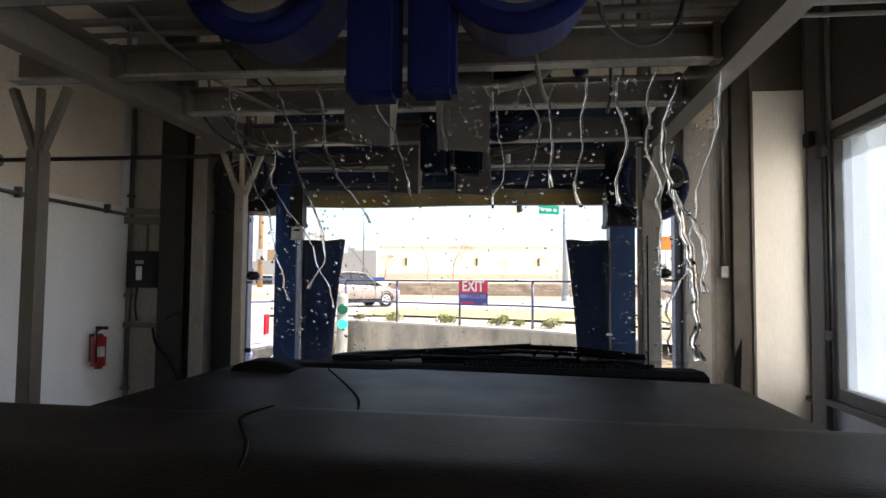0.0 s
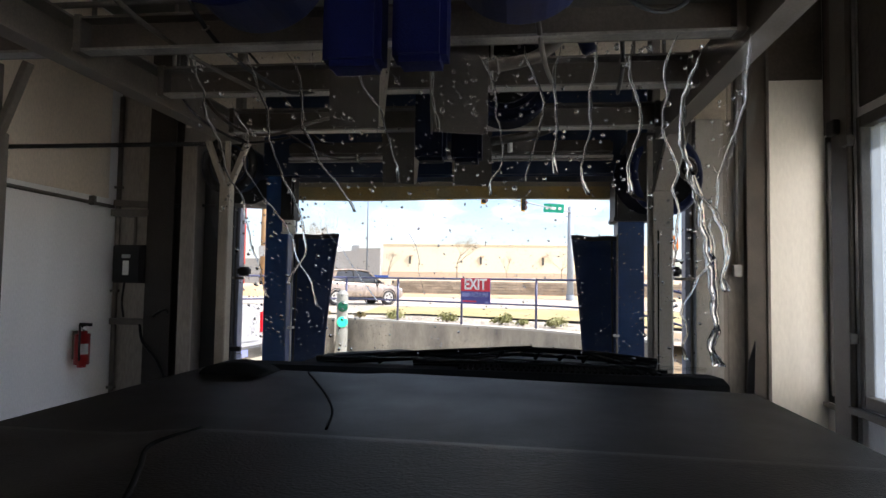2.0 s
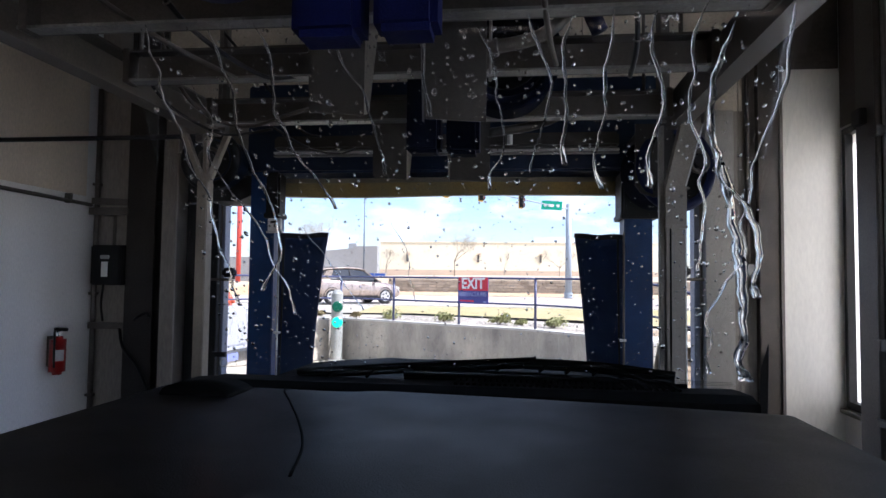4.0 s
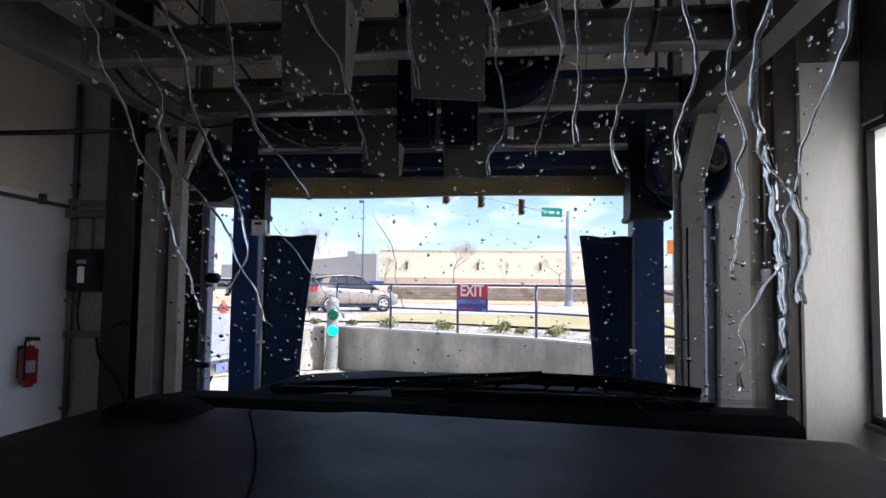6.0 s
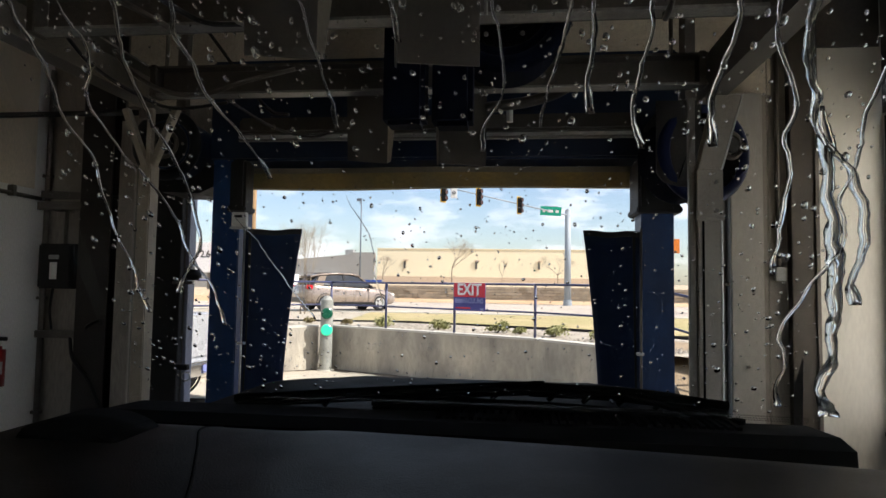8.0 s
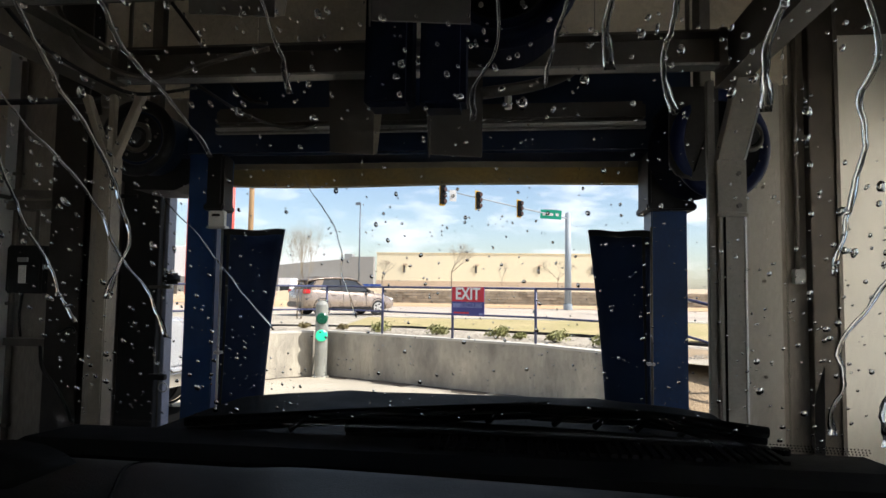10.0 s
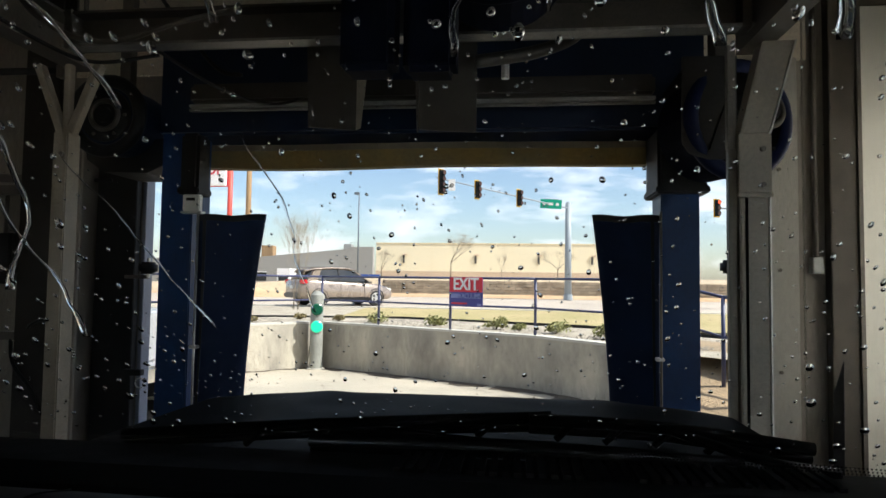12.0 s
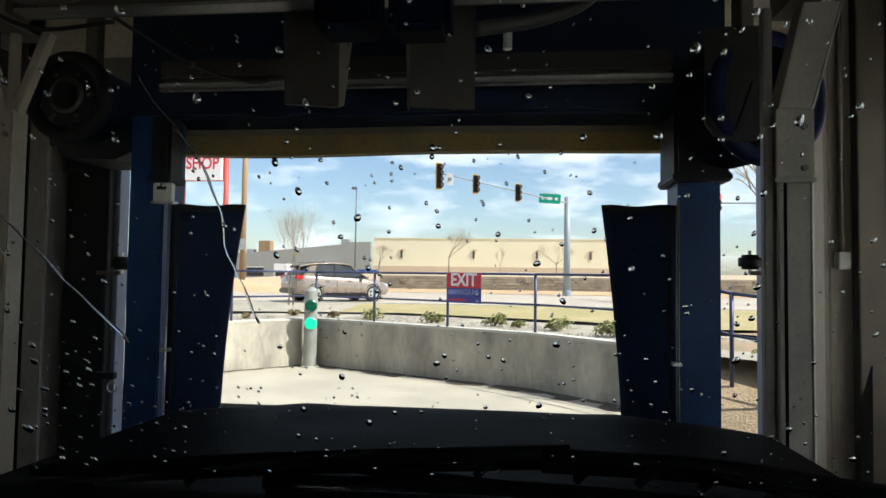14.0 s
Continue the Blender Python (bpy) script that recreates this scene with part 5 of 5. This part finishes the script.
part("pole", rod((20.75, 38.5, 0.7), (20.75, 38.5, 7.3), 0.15, 12), M_POLE, mp, smooth=True)
part("arm", rod((20.75, 38.5, 6.1), (11.45, 38.35, 6.05), 0.05, 8), M_POLE, mp)
ss = thing("street_sign", (2.7, 40.1, 6.5), "green street name sign on the mast arm", "sign")
mt = Matrix.Translation((2.68, 40.05, 6.5)) @ Matrix.Rotation(radians(-6), 4, 'Z') @ Matrix.Rotation(radians(4), 4, 'Y')
part("plate", moved(box(-0.62, 0.62, -0.01, 0.01, -0.27, 0.27, 0.004), mt), M_GREEN, ss)
for x0, x1 in ((-0.48, -0.32), (-0.2, 0.14), (0.28, 0.46)):
    part("text_bar", moved(box(x0, x1, -0.018, -0.0105, -0.08, 0.08), mt), M_SWHITE, ss)
part("hanger", moved(box(-0.4, 0.4, 0.011, 0.03, 0.1, 0.3), mt), M_POLE, ss)
lpole = thing("street_lamp", (-14.3, 61.6, 1.2), "slim dark street lamp with a flat head", "street lamp")
part("pole", rod((-14.3, 61.6, 1.2), (-14.3, 61.6, 10.2), 0.09, 12, 0.06), M_LAMPP, lpole, smooth=True)
part("head", box(-14.75, -14.25, 61.45, 61.75, 10.05, 10.3, 0.03), M_LAMPP, lpole)
upole = thing("utility_pole", (-16.4, 41.3, 0.8), "brown wooden utility pole", "utility pole")
part("pole", rod((-16.4, 41.3, 0.8), (-16.4, 41.3, 14.0), 0.19, 14, 0.15), M_WOOD, upole, smooth=True)
part("crossarm", box(-17.6, -15.2, 41.1, 41.25, 13.0, 13.15, 0.01), M_WOOD, upole)
part("sleeve", box(-16.62, -16.2, 41.06, 41.12, 3.4, 4.1), M_GALV, upole)
shop = thing("shop_sign", (-23.9, 50.5, 1.0), "white shop sign with red lettering on red poles", "sign")
part("panel", box(-27.2, -22.35, 50.3, 50.6, 9.25, 11.6, 0.03), M_SWHITE, shop)
part("rim", box(-27.25, -22.3, 50.62, 50.68, 9.2, 11.65), M_SRED, shop)
words("lettering", "SHOP", 1.36, (-23.93, 50.285, 10.56), (90, 0, 0), M_SRED, shop, 0.8, 0.02)
for x in (-22.15, -25.75):
    part("pole", rod((x, 50.8, 0.9), (x, 50.8, 12.2), 0.2, 14), M_PRED, shop, smooth=True)
pr = thing("price_sign", (-28.5, 58.8, 1.0), "cream price board with dark numerals", "sign")
part("panel", box(-32.0, -27.4, 58.7, 58.95, 2.9, 5.75, 0.03), M_SWHITE, pr)
words("lettering", "2.64", 0.95, (-28.35, 58.68, 4.6), (90, 0, 0), M_INK, pr, 0.85, 0.02)
part("leg", box(-31.5, -31.1, 58.75, 58.9, 1.0, 2.89), M_STEELD, pr)
part("leg", box(-28.3, -27.9, 58.75, 58.9, 1.0, 2.89), M_STEELD, pr)
ob_ = thing("orange_sign", (8.2, 34, 0.8), "small orange work sign on a post", "sign")
part("board", box(8.0, 8.6, 33.98, 34.0, 3.7, 4.4), M_ORANGE, ob_)
part("post", rod((8.3, 34.04, 0.75), (8.3, 34.04, 4.4), 0.03, 8), M_POLE, ob_)


# ---- vehicles ----
def loft(stations, bm=None):
    """A body through cross-sections: x, half width, bottom, shoulder, crown width, top."""
    b = bmesh.new()
    rows = []
    for x, w, z0, zs, wt, zt in stations:
        half = [(w * 0.86, z0), (w, z0 + 0.12), (w * 1.0, (z0 + zs) / 2), (w * 0.985, zs), (wt, zt), (wt * 0.55, zt + 0.02)]
        pts = half + [(0, zt + 0.025)] + [(-y, z) for y, z in half[::-1]]
        rows.append([b.verts.new((x, y, z)) for y, z in pts])
    for r0, r1 in zip(rows, rows[1:]):
        for k in range(len(r0) - 1):
            b.faces.new((r0[k], r0[k + 1], r1[k + 1], r1[k]))
        b.faces.new((r0[-1], r0[0], r1[0], r1[-1]))
    b.faces.new(rows[0])
    b.faces.new(rows[-1][::-1])
    bmesh.ops.recalc_face_normals(b, faces=b.faces)
    return join(bm, b)


def wheel(car, x, y, r, w):
    s = 1 if y > 0 else -1
    wl_ = part("wheel", rod((x, y - s * w, r), (x, y, r), r, 32, bev=0.035), M_TYRE, car, "black tyre")
    part("wheel_arch", ring((x, y - s * 0.02, r + 0.01), (0, 1, 0), r + 0.035, 0.022, None, 32, 6), M_BLACK, car)
    part("rim", rod((x, y - s * 0.02, r), (x, y + s * 0.006, r), r * 0.66, 28), M_RIM, wl_)
    for k in range(5):
        a = k * 1.2566
        part("spoke_gap", rod((x + r * 0.4 * math.cos(a), y + s * 0.004, r + r * 0.4 * math.sin(a)), (x + r * 0.4 * math.cos(a), y + s * 0.01, r + r * 0.4 * math.sin(a)), r * 0.14, 10), M_BLACK, wl_)


suv = thing("suv", (0, 0, 0), "champagne beige crossover car stopped on the street", "car")
part("body", loft([(-2.33, 0.70, 0.45, 0.95, 0.66, 1.04), (-2.22, 0.84, 0.36, 1.04, 0.78, 1.12), (-1.8, 0.91, 0.27, 1.06, 0.84, 1.13), (-0.8, 0.92, 0.25, 1.02, 0.86, 1.08), (0.4, 0.92, 0.25, 0.98, 0.86, 1.03), (1.0, 0.92, 0.25, 0.95, 0.82, 1.02), (1.6, 0.90, 0.26, 0.88, 0.72, 0.96), (2.1, 0.85, 0.3, 0.74, 0.62, 0.84), (2.3, 0.70, 0.36, 0.62, 0.5, 0.70)]), M_CHAMP, suv, smooth=True)
part("cabin_glass", loft([(-2.15, 0.68, 1.05, 1.12, 0.55, 1.2), (-1.7, 0.78, 1.05, 1.12, 0.6, 1.5), (-1.0, 0.83, 1.02, 1.1, 0.63, 1.6), (-0.2, 0.83, 1.0, 1.07, 0.63, 1.62), (0.4, 0.82, 1.0, 1.05, 0.57, 1.53), (1.2, 0.76, 0.98, 1.02, 0.62, 1.05)]), M_CARGLASS, suv)
part("roof", loft([(-2.0, 0.54, 1.44, 1.47, 0.48, 1.49), (-1.6, 0.62, 1.53, 1.57, 0.57, 1.60), (-0.8, 0.65, 1.6, 1.63, 0.60, 1.67), (0.0, 0.64, 1.58, 1.62, 0.58, 1.66), (0.45, 0.58, 1.5, 1.53, 0.52, 1.56)]), M_CHAMP, suv, smooth=True)
for s in (-1, 1):
    part("front_pillar", beam((0.42, s * 0.60, 1.53), (1.16, s * 0.76, 1.03), 0.06, 0.05), M_CHAMP, suv)
    part("door_pillar", beam((-0.45, s * 0.64, 1.62), (-0.42, s * 0.845, 1.03), 0.07, 0.03), M_BLACK, suv)
    part("rear_pillar", prism([(-1.98, 1.09), (-1.5, 1.09), (-1.34, 1.57), (-1.66, 1.53)], "y", s * 0.64, s * 0.815), M_CHAMP, suv)
    part("mirror", box(0.72, 0.86, min(s * 0.9, s * 1.06), max(s * 0.9, s * 1.06), 1.02, 1.16, 0.03), M_BLACK, suv)
    part("tail_light", box(-2.3, -1.98, min(s * 0.70, s * 0.9), max(s * 0.70, s * 0.9), 0.96, 1.14, 0.03), M_TAIL, suv, "red tail light")
    part("headlight", box(1.95, 2.2, min(s * 0.62, s * 0.84), max(s * 0.62, s * 0.84), 0.68, 0.8, 0.03), M_LABEL, suv)
    part("roof_rail", beam((-1.7, s * 0.60, 1.70), (0.1, s * 0.60, 1.69), 0.03, 0.03), M_STEELD, suv)
    part("sill", box(-0.98, 0.98, s * 0.905 - 0.035, s * 0.905 + 0.035, 0.22, 0.40, 0.02), M_BLACK, suv)
    for x in (-0.85, 0.2):
        part("door_handle", box(x - 0.1, x + 0.1, s * 0.935 - 0.012, s * 0.935 + 0.012, 0.9, 0.93, 0.006), M_CHAMP, suv)
    for x in (-0.42, 0.75):
        part("door_gap", box(x - 0.003, x + 0.003, s * 0.92 - 0.012, s * 0.92 + 0.003, 0.36, 0.98), M_STEELD, suv)
    wheel(suv, -1.42, s * 0.92, 0.36, 0.23)
    wheel(suv, 1.36, s * 0.92, 0.36, 0.23)
part("rear_bumper", box(-2.4, -2.2, -0.78, 0.78, 0.36, 0.58, 0.05), M_STEELD, suv)
part("plate", box(-2.36, -2.335, -0.17, 0.17, 0.76, 0.88), M_LABEL, suv)
suv.matrix_basis = pose(-7.05, 30.0, 0.765, 0, 0, 42) @ Matrix.Scale(0.97, 4)

tr = thing("pickup_truck", (0, 0, 0), "silver pickup truck leaving the wash exit", "truck")
part("bed", loft([(-2.95, 0.92, 0.62, 1.30, 0.92, 1.40), (-2.9, 0.98, 0.58, 1.32, 0.95, 1.42), (-0.75, 0.98, 0.58, 1.32, 0.95, 1.42)]), M_SILVER, tr)
part("cab_body", loft([(-0.74, 0.98, 0.5, 1.25, 0.92, 1.34), (1.3, 0.98, 0.5, 1.22, 0.92, 1.32), (2.2, 0.98, 0.55, 1.15, 0.85, 1.27), (2.85, 0.94, 0.55, 1.05, 0.8, 1.17), (2.95, 0.85, 0.6, 0.9, 0.7, 1.0)]), M_SILVER, tr)
part("cab_glass", loft([(-0.72, 0.90, 1.28, 1.34, 0.70, 1.84), (0.7, 0.9, 1.28, 1.34, 0.72, 1.86), (1.55, 0.86, 1.26, 1.3, 0.74, 1.36)]), M_CARGLASS, tr)
part("roof", loft([(-0.8, 0.74, 1.8, 1.84, 0.68, 1.9), (0.0, 0.76, 1.83, 1.87, 0.7, 1.94), (0.8, 0.74, 1.8, 1.84, 0.68, 1.9)]), M_SILVER, tr)
part("tailgate", box(-2.985, -2.955, -0.78, 0.78, 0.78, 1.38, 0.01), M_SILVER, tr)
part("rear_bumper", box(-3.12, -2.95, -0.95, 0.95, 0.5, 0.72, 0.03), M_CHROME, tr)
part("plate_bar", box(-3.135, -3.122, -0.16, 0.16, 0.55, 0.67), M_SBLUEL, tr)
for s in (-1, 1):
    part("tail_light", box(-2.99, -2.86, min(s * 0.80, s * 0.99), max(s * 0.80, s * 0.99), 0.92, 1.3, 0.02), M_TAIL, tr, "red tail light")
    part("rear_pillar", beam((-0.72, s * 0.72, 1.84), (-0.74, s * 0.9, 1.3), 0.16, 0.08), M_SILVER, tr)
    part("front_pillar", beam((0.78, s * 0.72, 1.84), (1.6, s * 0.86, 1.3), 0.08, 0.06), M_SILVER, tr)
    part("mirror", box(1.1, 1.3, min(s * 0.98, s * 1.22), max(s * 0.98, s * 1.22), 1.3, 1.52, 0.03), M_BLACK, tr)
    wheel(tr, -1.85, s * 0.99, 0.42, 0.27)
    wheel(tr, 1.85, s * 0.99, 0.42, 0.27)
tr.matrix_basis = pose(-7.15, 11.75, -0.03, 0, 0, 172)


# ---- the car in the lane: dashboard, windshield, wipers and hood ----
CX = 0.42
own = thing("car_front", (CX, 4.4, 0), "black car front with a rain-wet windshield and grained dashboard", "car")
M_GLAZE = clear("windshield_glass", (0.99, 0.995, 0.992))
M_WATER = bpy.data.materials.new("clear_water")
M_WATER.use_nodes = True
wp = M_WATER.node_tree.nodes["Principled BSDF"]
wp.inputs["Base Color"].default_value = (0.97, 0.98, 0.985, 1)
wp.inputs["Roughness"].default_value = 0.02
wp.inputs["IOR"].default_value = 1.33
wp.inputs["Transmission Weight"].default_value = 1.0


# Dash is stretched long and wide to keep the lower view dark.
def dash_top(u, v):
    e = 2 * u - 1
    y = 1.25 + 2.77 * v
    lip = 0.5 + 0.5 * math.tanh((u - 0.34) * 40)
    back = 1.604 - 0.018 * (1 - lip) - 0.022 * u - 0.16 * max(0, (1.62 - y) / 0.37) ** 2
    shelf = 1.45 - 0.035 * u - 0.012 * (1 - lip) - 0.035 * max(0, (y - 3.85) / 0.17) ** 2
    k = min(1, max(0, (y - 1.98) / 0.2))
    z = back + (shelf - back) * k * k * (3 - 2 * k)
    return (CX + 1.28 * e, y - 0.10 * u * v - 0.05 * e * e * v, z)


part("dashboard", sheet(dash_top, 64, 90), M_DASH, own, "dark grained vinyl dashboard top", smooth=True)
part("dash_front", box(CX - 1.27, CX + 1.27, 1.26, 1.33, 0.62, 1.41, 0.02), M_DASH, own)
for s in (-1, 1):
    part("dash_side", prism([(1.3, 0.62), (3.9, 0.62), (3.9, 1.36), (2.3, 1.36), (1.9, 1.5), (1.6, 1.5), (1.3, 1.36)], "x", CX + s * 1.24 - 0.03, CX + s * 1.24 + 0.03, None, 0.01), M_DASH, own)
for line in (((0.430, 0.055), (0.415, 0.12), (0.390, 0.17), (0.365, 0.22), (0.372, 0.27)), ((0.385, 0.52), (0.36, 0.62), (0.31, 0.74), (0.25, 0.86), (0.21, 0.94), (0.215, 0.985))):
    part("dash_seam", hose([tuple(Vector(dash_top(u, v)) + Vector((0, 0, 0.001))) for u, v in line], 0.0045), M_PIT, own, smooth=True)
part("instrument_hood", prism([(-0.32, 0.0), (-0.3, 0.035), (-0.24, 0.058), (-0.1, 0.066), (0.04, 0.055), (0.14, 0.03), (0.2, 0.0)], "y", -0.12, 0.12, None, 0.01), M_PIT, own, smooth=True).matrix_parent_inverse = Matrix.Translation(-own.location) @ pose(CX - 1.0, 3.72, 1.425) @ Matrix.Diagonal((0.62, 1, 0.9, 1))
part("cowl", prism([(3.99, 1.33), (4.0, 1.405), (4.1, 1.425), (4.34, 1.412), (4.38, 1.33)], "x", CX - 1.26, CX + 1.26), M_PIT, own)
for i in range(36):
    x = CX - 0.05 + i * 0.029
    part("cowl_slat", box(x, x + 0.017, 4.16, 4.31, 1.42, 1.432), M_PIT, own)


def glass_at(u, v):
    e = 2 * u - 1
    return Vector((CX + (1.24 - 0.08 * v) * e, 4.30 - 1.02 * v - 0.08 * e * e, 1.43 + 1.40 * v))


def glass_axes(u, v):
    a = (glass_at(u + 0.01, v) - glass_at(u - 0.01, v)).normalized()
    b = (glass_at(u, v + 0.01) - glass_at(u, v - 0.01)).normalized()
    n = a.cross(b).normalized()
    return a, b, n if n.y > 0 else -n


ws = part("windshield", sheet(glass_at, 24, 16, 0.005), M_GLAZE, own, "clear wet windshield glass", smooth=True)
ws.visible_shadow = False
frit = [glass_at(u, v) + glass_axes(u, v)[2] * -0.002 for j in range(3) for i in range(150) for u, v in ((0.45 + (i + 0.5 * (j % 2)) * 0.0036, 0.012 + j * 0.006),)]
fv, ff = [], []
for p in frit:
    i = len(fv)
    fv += [p + Vector((0.0026 * math.cos(k * 1.0472), 0, 0.0026 * math.sin(k * 1.0472))) for k in range(6)]
    ff.append(tuple(range(i, i + 6)))
me = bpy.data.meshes.new("frit_dots")
me.from_pydata(fv, [], ff)
me.materials.append(M_PIT)
fd_ = new("frit_dots", me)
fd_.parent = ws
tagged(fd_, kind="stuff")

# rain beads on the outside of the glass, larger ones low on the pane
rd = random.Random(77)
dv, df = [], []
for k in range(2100):
    u, v = rd.uniform(0.02, 0.98), rd.uniform(0.03, 0.98)
    a, b, n = glass_axes(u, v)
    r = (1.0 if 0.24 < u < 0.84 and v < 0.6 else 1.7) * min(0.0062, 0.0022 * math.exp(rd.gauss(0, 0.5)))
    tall, deep = rd.uniform(0.95, 1.7), rd.uniform(0.45, 0.7)
    c = glass_at(u, v) + Vector((0, 0.006, 0)) + n * 0.0006
    rings_, i0 = ((1.0, 0.0), (0.86, 0.5), (0.5, 0.87)), len(dv)
    lean = rd.uniform(-0.25, 0.25)
    for q, h in rings_:
        for s in range(10):
            t = 6.28318 * s / 10
            y = math.sin(t) * tall * (1.0 if math.sin(t) > 0 else 0.85)
            dv.append(c + a * (r * q * (math.cos(t) + lean * y)) + b * (r * q * y) + n * (r * deep * h))
    dv.append(c + n * (r * deep))
    dv.append(c.copy())
    top, bot = len(dv) - 2, len(dv) - 1
    for s in range(10):
        t = (s + 1) % 10
        df += [(i0 + s, i0 + t, i0 + 10 + t, i0 + 10 + s), (i0 + 10 + s, i0 + 10 + t, i0 + 20 + t, i0 + 20 + s), (i0 + 20 + s, i0 + 20 + t, top), (i0 + t, i0 + s, bot)]
me = bpy.data.meshes.new("water_drops")
me.from_pydata(dv, [], df)
me.materials.append(M_WATER)
for f in me.polygons:
    f.use_smooth = True
drops = new("water_drops", me)
drops.parent = ws
drops["label"] = "clear round rain drops"
tagged(drops, kind="stuff")


def streak(u0, v0, v1, wide, drift, seed, deep=0.75):
    """A winding runnel of water from v0 down to v1."""
    r = random.Random(seed)
    b = bmesh.new()
    rows_, u, slip, bead = [], u0, 0.0, 0.8
    n_ = max(14, int((v0 - v1) * 90))
    for i in range(n_ + 1):
        v = v0 + (v1 - v0) * i / n_
        slip = 0.8 * slip + r.gauss(0, 0.0014)
        bead = 0.7 * bead + 0.3 * r.uniform(0.1, 1.5)
        u += slip + drift / n_
        a, up_, n = glass_axes(u, v)
        w = wide * (0.25 + 0.95 * bead) * (1.5 if i > n_ - 4 else 1.0) * min(1, 0.25 + i / 5)
        c = glass_at(u, v) + Vector((0, 0.006, 0)) + n * 0.0006
        rows_.append([b.verts.new(c + a * (w * x) + n * (w * deep * h)) for x, h in ((-1, 0), (-0.75, 0.55), (-0.3, 0.93), (0.3, 0.93), (0.75, 0.55), (1, 0))])
    for p, q in zip(rows_, rows_[1:]):
        for k in range(6):
            b.faces.new((p[k], p[(k + 1) % 6], q[(k + 1) % 6], q[k]))
    b.faces.new(rows_[0])
    b.faces.new(rows_[-1][::-1])
    bmesh.ops.recalc_face_normals(b, faces=b.faces)
    part("water_streak", b, M_WATER, ws, smooth=True)


for k, (u0, v0, v1, w, d) in enumerate(((0.04, 0.98, 0.25, 0.0058, 0.04), (0.09, 0.85, 0.22, 0.005, 0.06), (0.13, 0.97, 0.3, 0.0062, 0.05), (0.2, 0.98, 0.55, 0.0055, 0.03), (0.22, 0.5, 0.24, 0.0026, 0.03), (0.31, 0.99, 0.64, 0.0045, 0.02),
                                        (0.38, 0.52, 0.27, 0.0018, 0.05), (0.46, 0.99, 0.78, 0.005, 0.01), (0.54, 0.97, 0.6, 0.0042, 0.01), (0.62, 0.99, 0.64, 0.0055, 0.0), (0.68, 0.98, 0.66, 0.0062, 0.02),
                                        (0.74, 0.99, 0.6, 0.0062, -0.01), (0.8, 0.98, 0.6, 0.0066, 0.0), (0.87, 0.99, 0.36, 0.006, -0.01), (0.975, 0.98, 0.05, 0.0066, -0.02))):
    streak(u0, v0, v1, w, d, 300 + k)
streak(0.915, 0.66, 0.03, 0.021, 0.06, 340, 0.22)
streak(0.905, 0.95, 0.3, 0.011, 0.01, 341, 0.4)


def wiper(p, q, r, arm, knee):
    w = part("wiper_blade", hose([p, q, r], 0.017, None, 8, 14), M_PIT, own, "wet black wiper blade", smooth=True)
    part("blade_spine", hose([tuple(Vector(v) + Vector((0, 0.014, -0.03))) for v in (p, q, r)], 0.011), M_PIT, w, smooth=True)
    sp_ = part("wiper_arm", hose([arm, knee, q], 0.013), M_PIT, own, smooth=True)
    for s in (0.14, 0.32, 0.5, 0.68, 0.86):
        a = Vector(p).lerp(Vector(q), s * 2) if s < 0.5 else Vector(q).lerp(Vector(r), s * 2 - 1)
        part("claw", rod(a + Vector((-0.03, 0.005, -0.05)), a + Vector((0.025, 0, 0.004)), 0.010, 8), M_PIT, w)
    part("pivot", rod(Vector(arm) - Vector((0, 0, 0.06)), Vector(arm) + Vector((0, 0, 0.02)), 0.026, 12), M_PIT, sp_)


wiper((-0.46, 4.36, 1.43), (0.14, 4.40, 1.474), (0.76, 4.40, 1.516), (1.06, 4.36, 1.43), (0.52, 4.39, 1.446))
wiper((0.70, 4.38, 1.512), (1.06, 4.39, 1.500), (1.42, 4.36, 1.468), (1.44, 4.32, 1.41), (1.24, 4.35, 1.45))
wiper((0.1, 4.34, 1.44), (0.66, 4.36, 1.445), (1.24, 4.34, 1.428), (1.4, 4.28, 1.4), (1.05, 4.32, 1.43))


# Unseen hood, raised and black to fill the dark band below the wipers.
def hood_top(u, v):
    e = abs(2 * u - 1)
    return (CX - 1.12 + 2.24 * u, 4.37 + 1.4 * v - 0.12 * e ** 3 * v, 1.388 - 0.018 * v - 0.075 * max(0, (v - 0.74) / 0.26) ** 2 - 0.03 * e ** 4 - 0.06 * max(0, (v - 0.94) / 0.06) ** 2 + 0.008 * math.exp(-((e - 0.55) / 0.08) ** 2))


part("hood", sheet(hood_top, 40, 24), M_HOOD, own, "black hood added to fill the dark band", smooth=True)
for s in (-1, 1):
    x = CX + s * 1.12
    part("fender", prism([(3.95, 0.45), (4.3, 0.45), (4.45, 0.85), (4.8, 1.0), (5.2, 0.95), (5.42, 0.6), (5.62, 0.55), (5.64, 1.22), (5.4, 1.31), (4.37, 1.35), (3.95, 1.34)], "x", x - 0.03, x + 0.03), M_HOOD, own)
    part("tyre", rod((x - s * 0.28, 4.85, 0.4), (x - s * 0.035, 4.85, 0.4), 0.4, 32, bev=0.04), M_TYRE, own)
    part("headlight", box(x - s * 0.25 - 0.14, x - s * 0.25 + 0.14, 5.69, 5.75, 0.82, 1.0, 0.02), M_LABEL, own)
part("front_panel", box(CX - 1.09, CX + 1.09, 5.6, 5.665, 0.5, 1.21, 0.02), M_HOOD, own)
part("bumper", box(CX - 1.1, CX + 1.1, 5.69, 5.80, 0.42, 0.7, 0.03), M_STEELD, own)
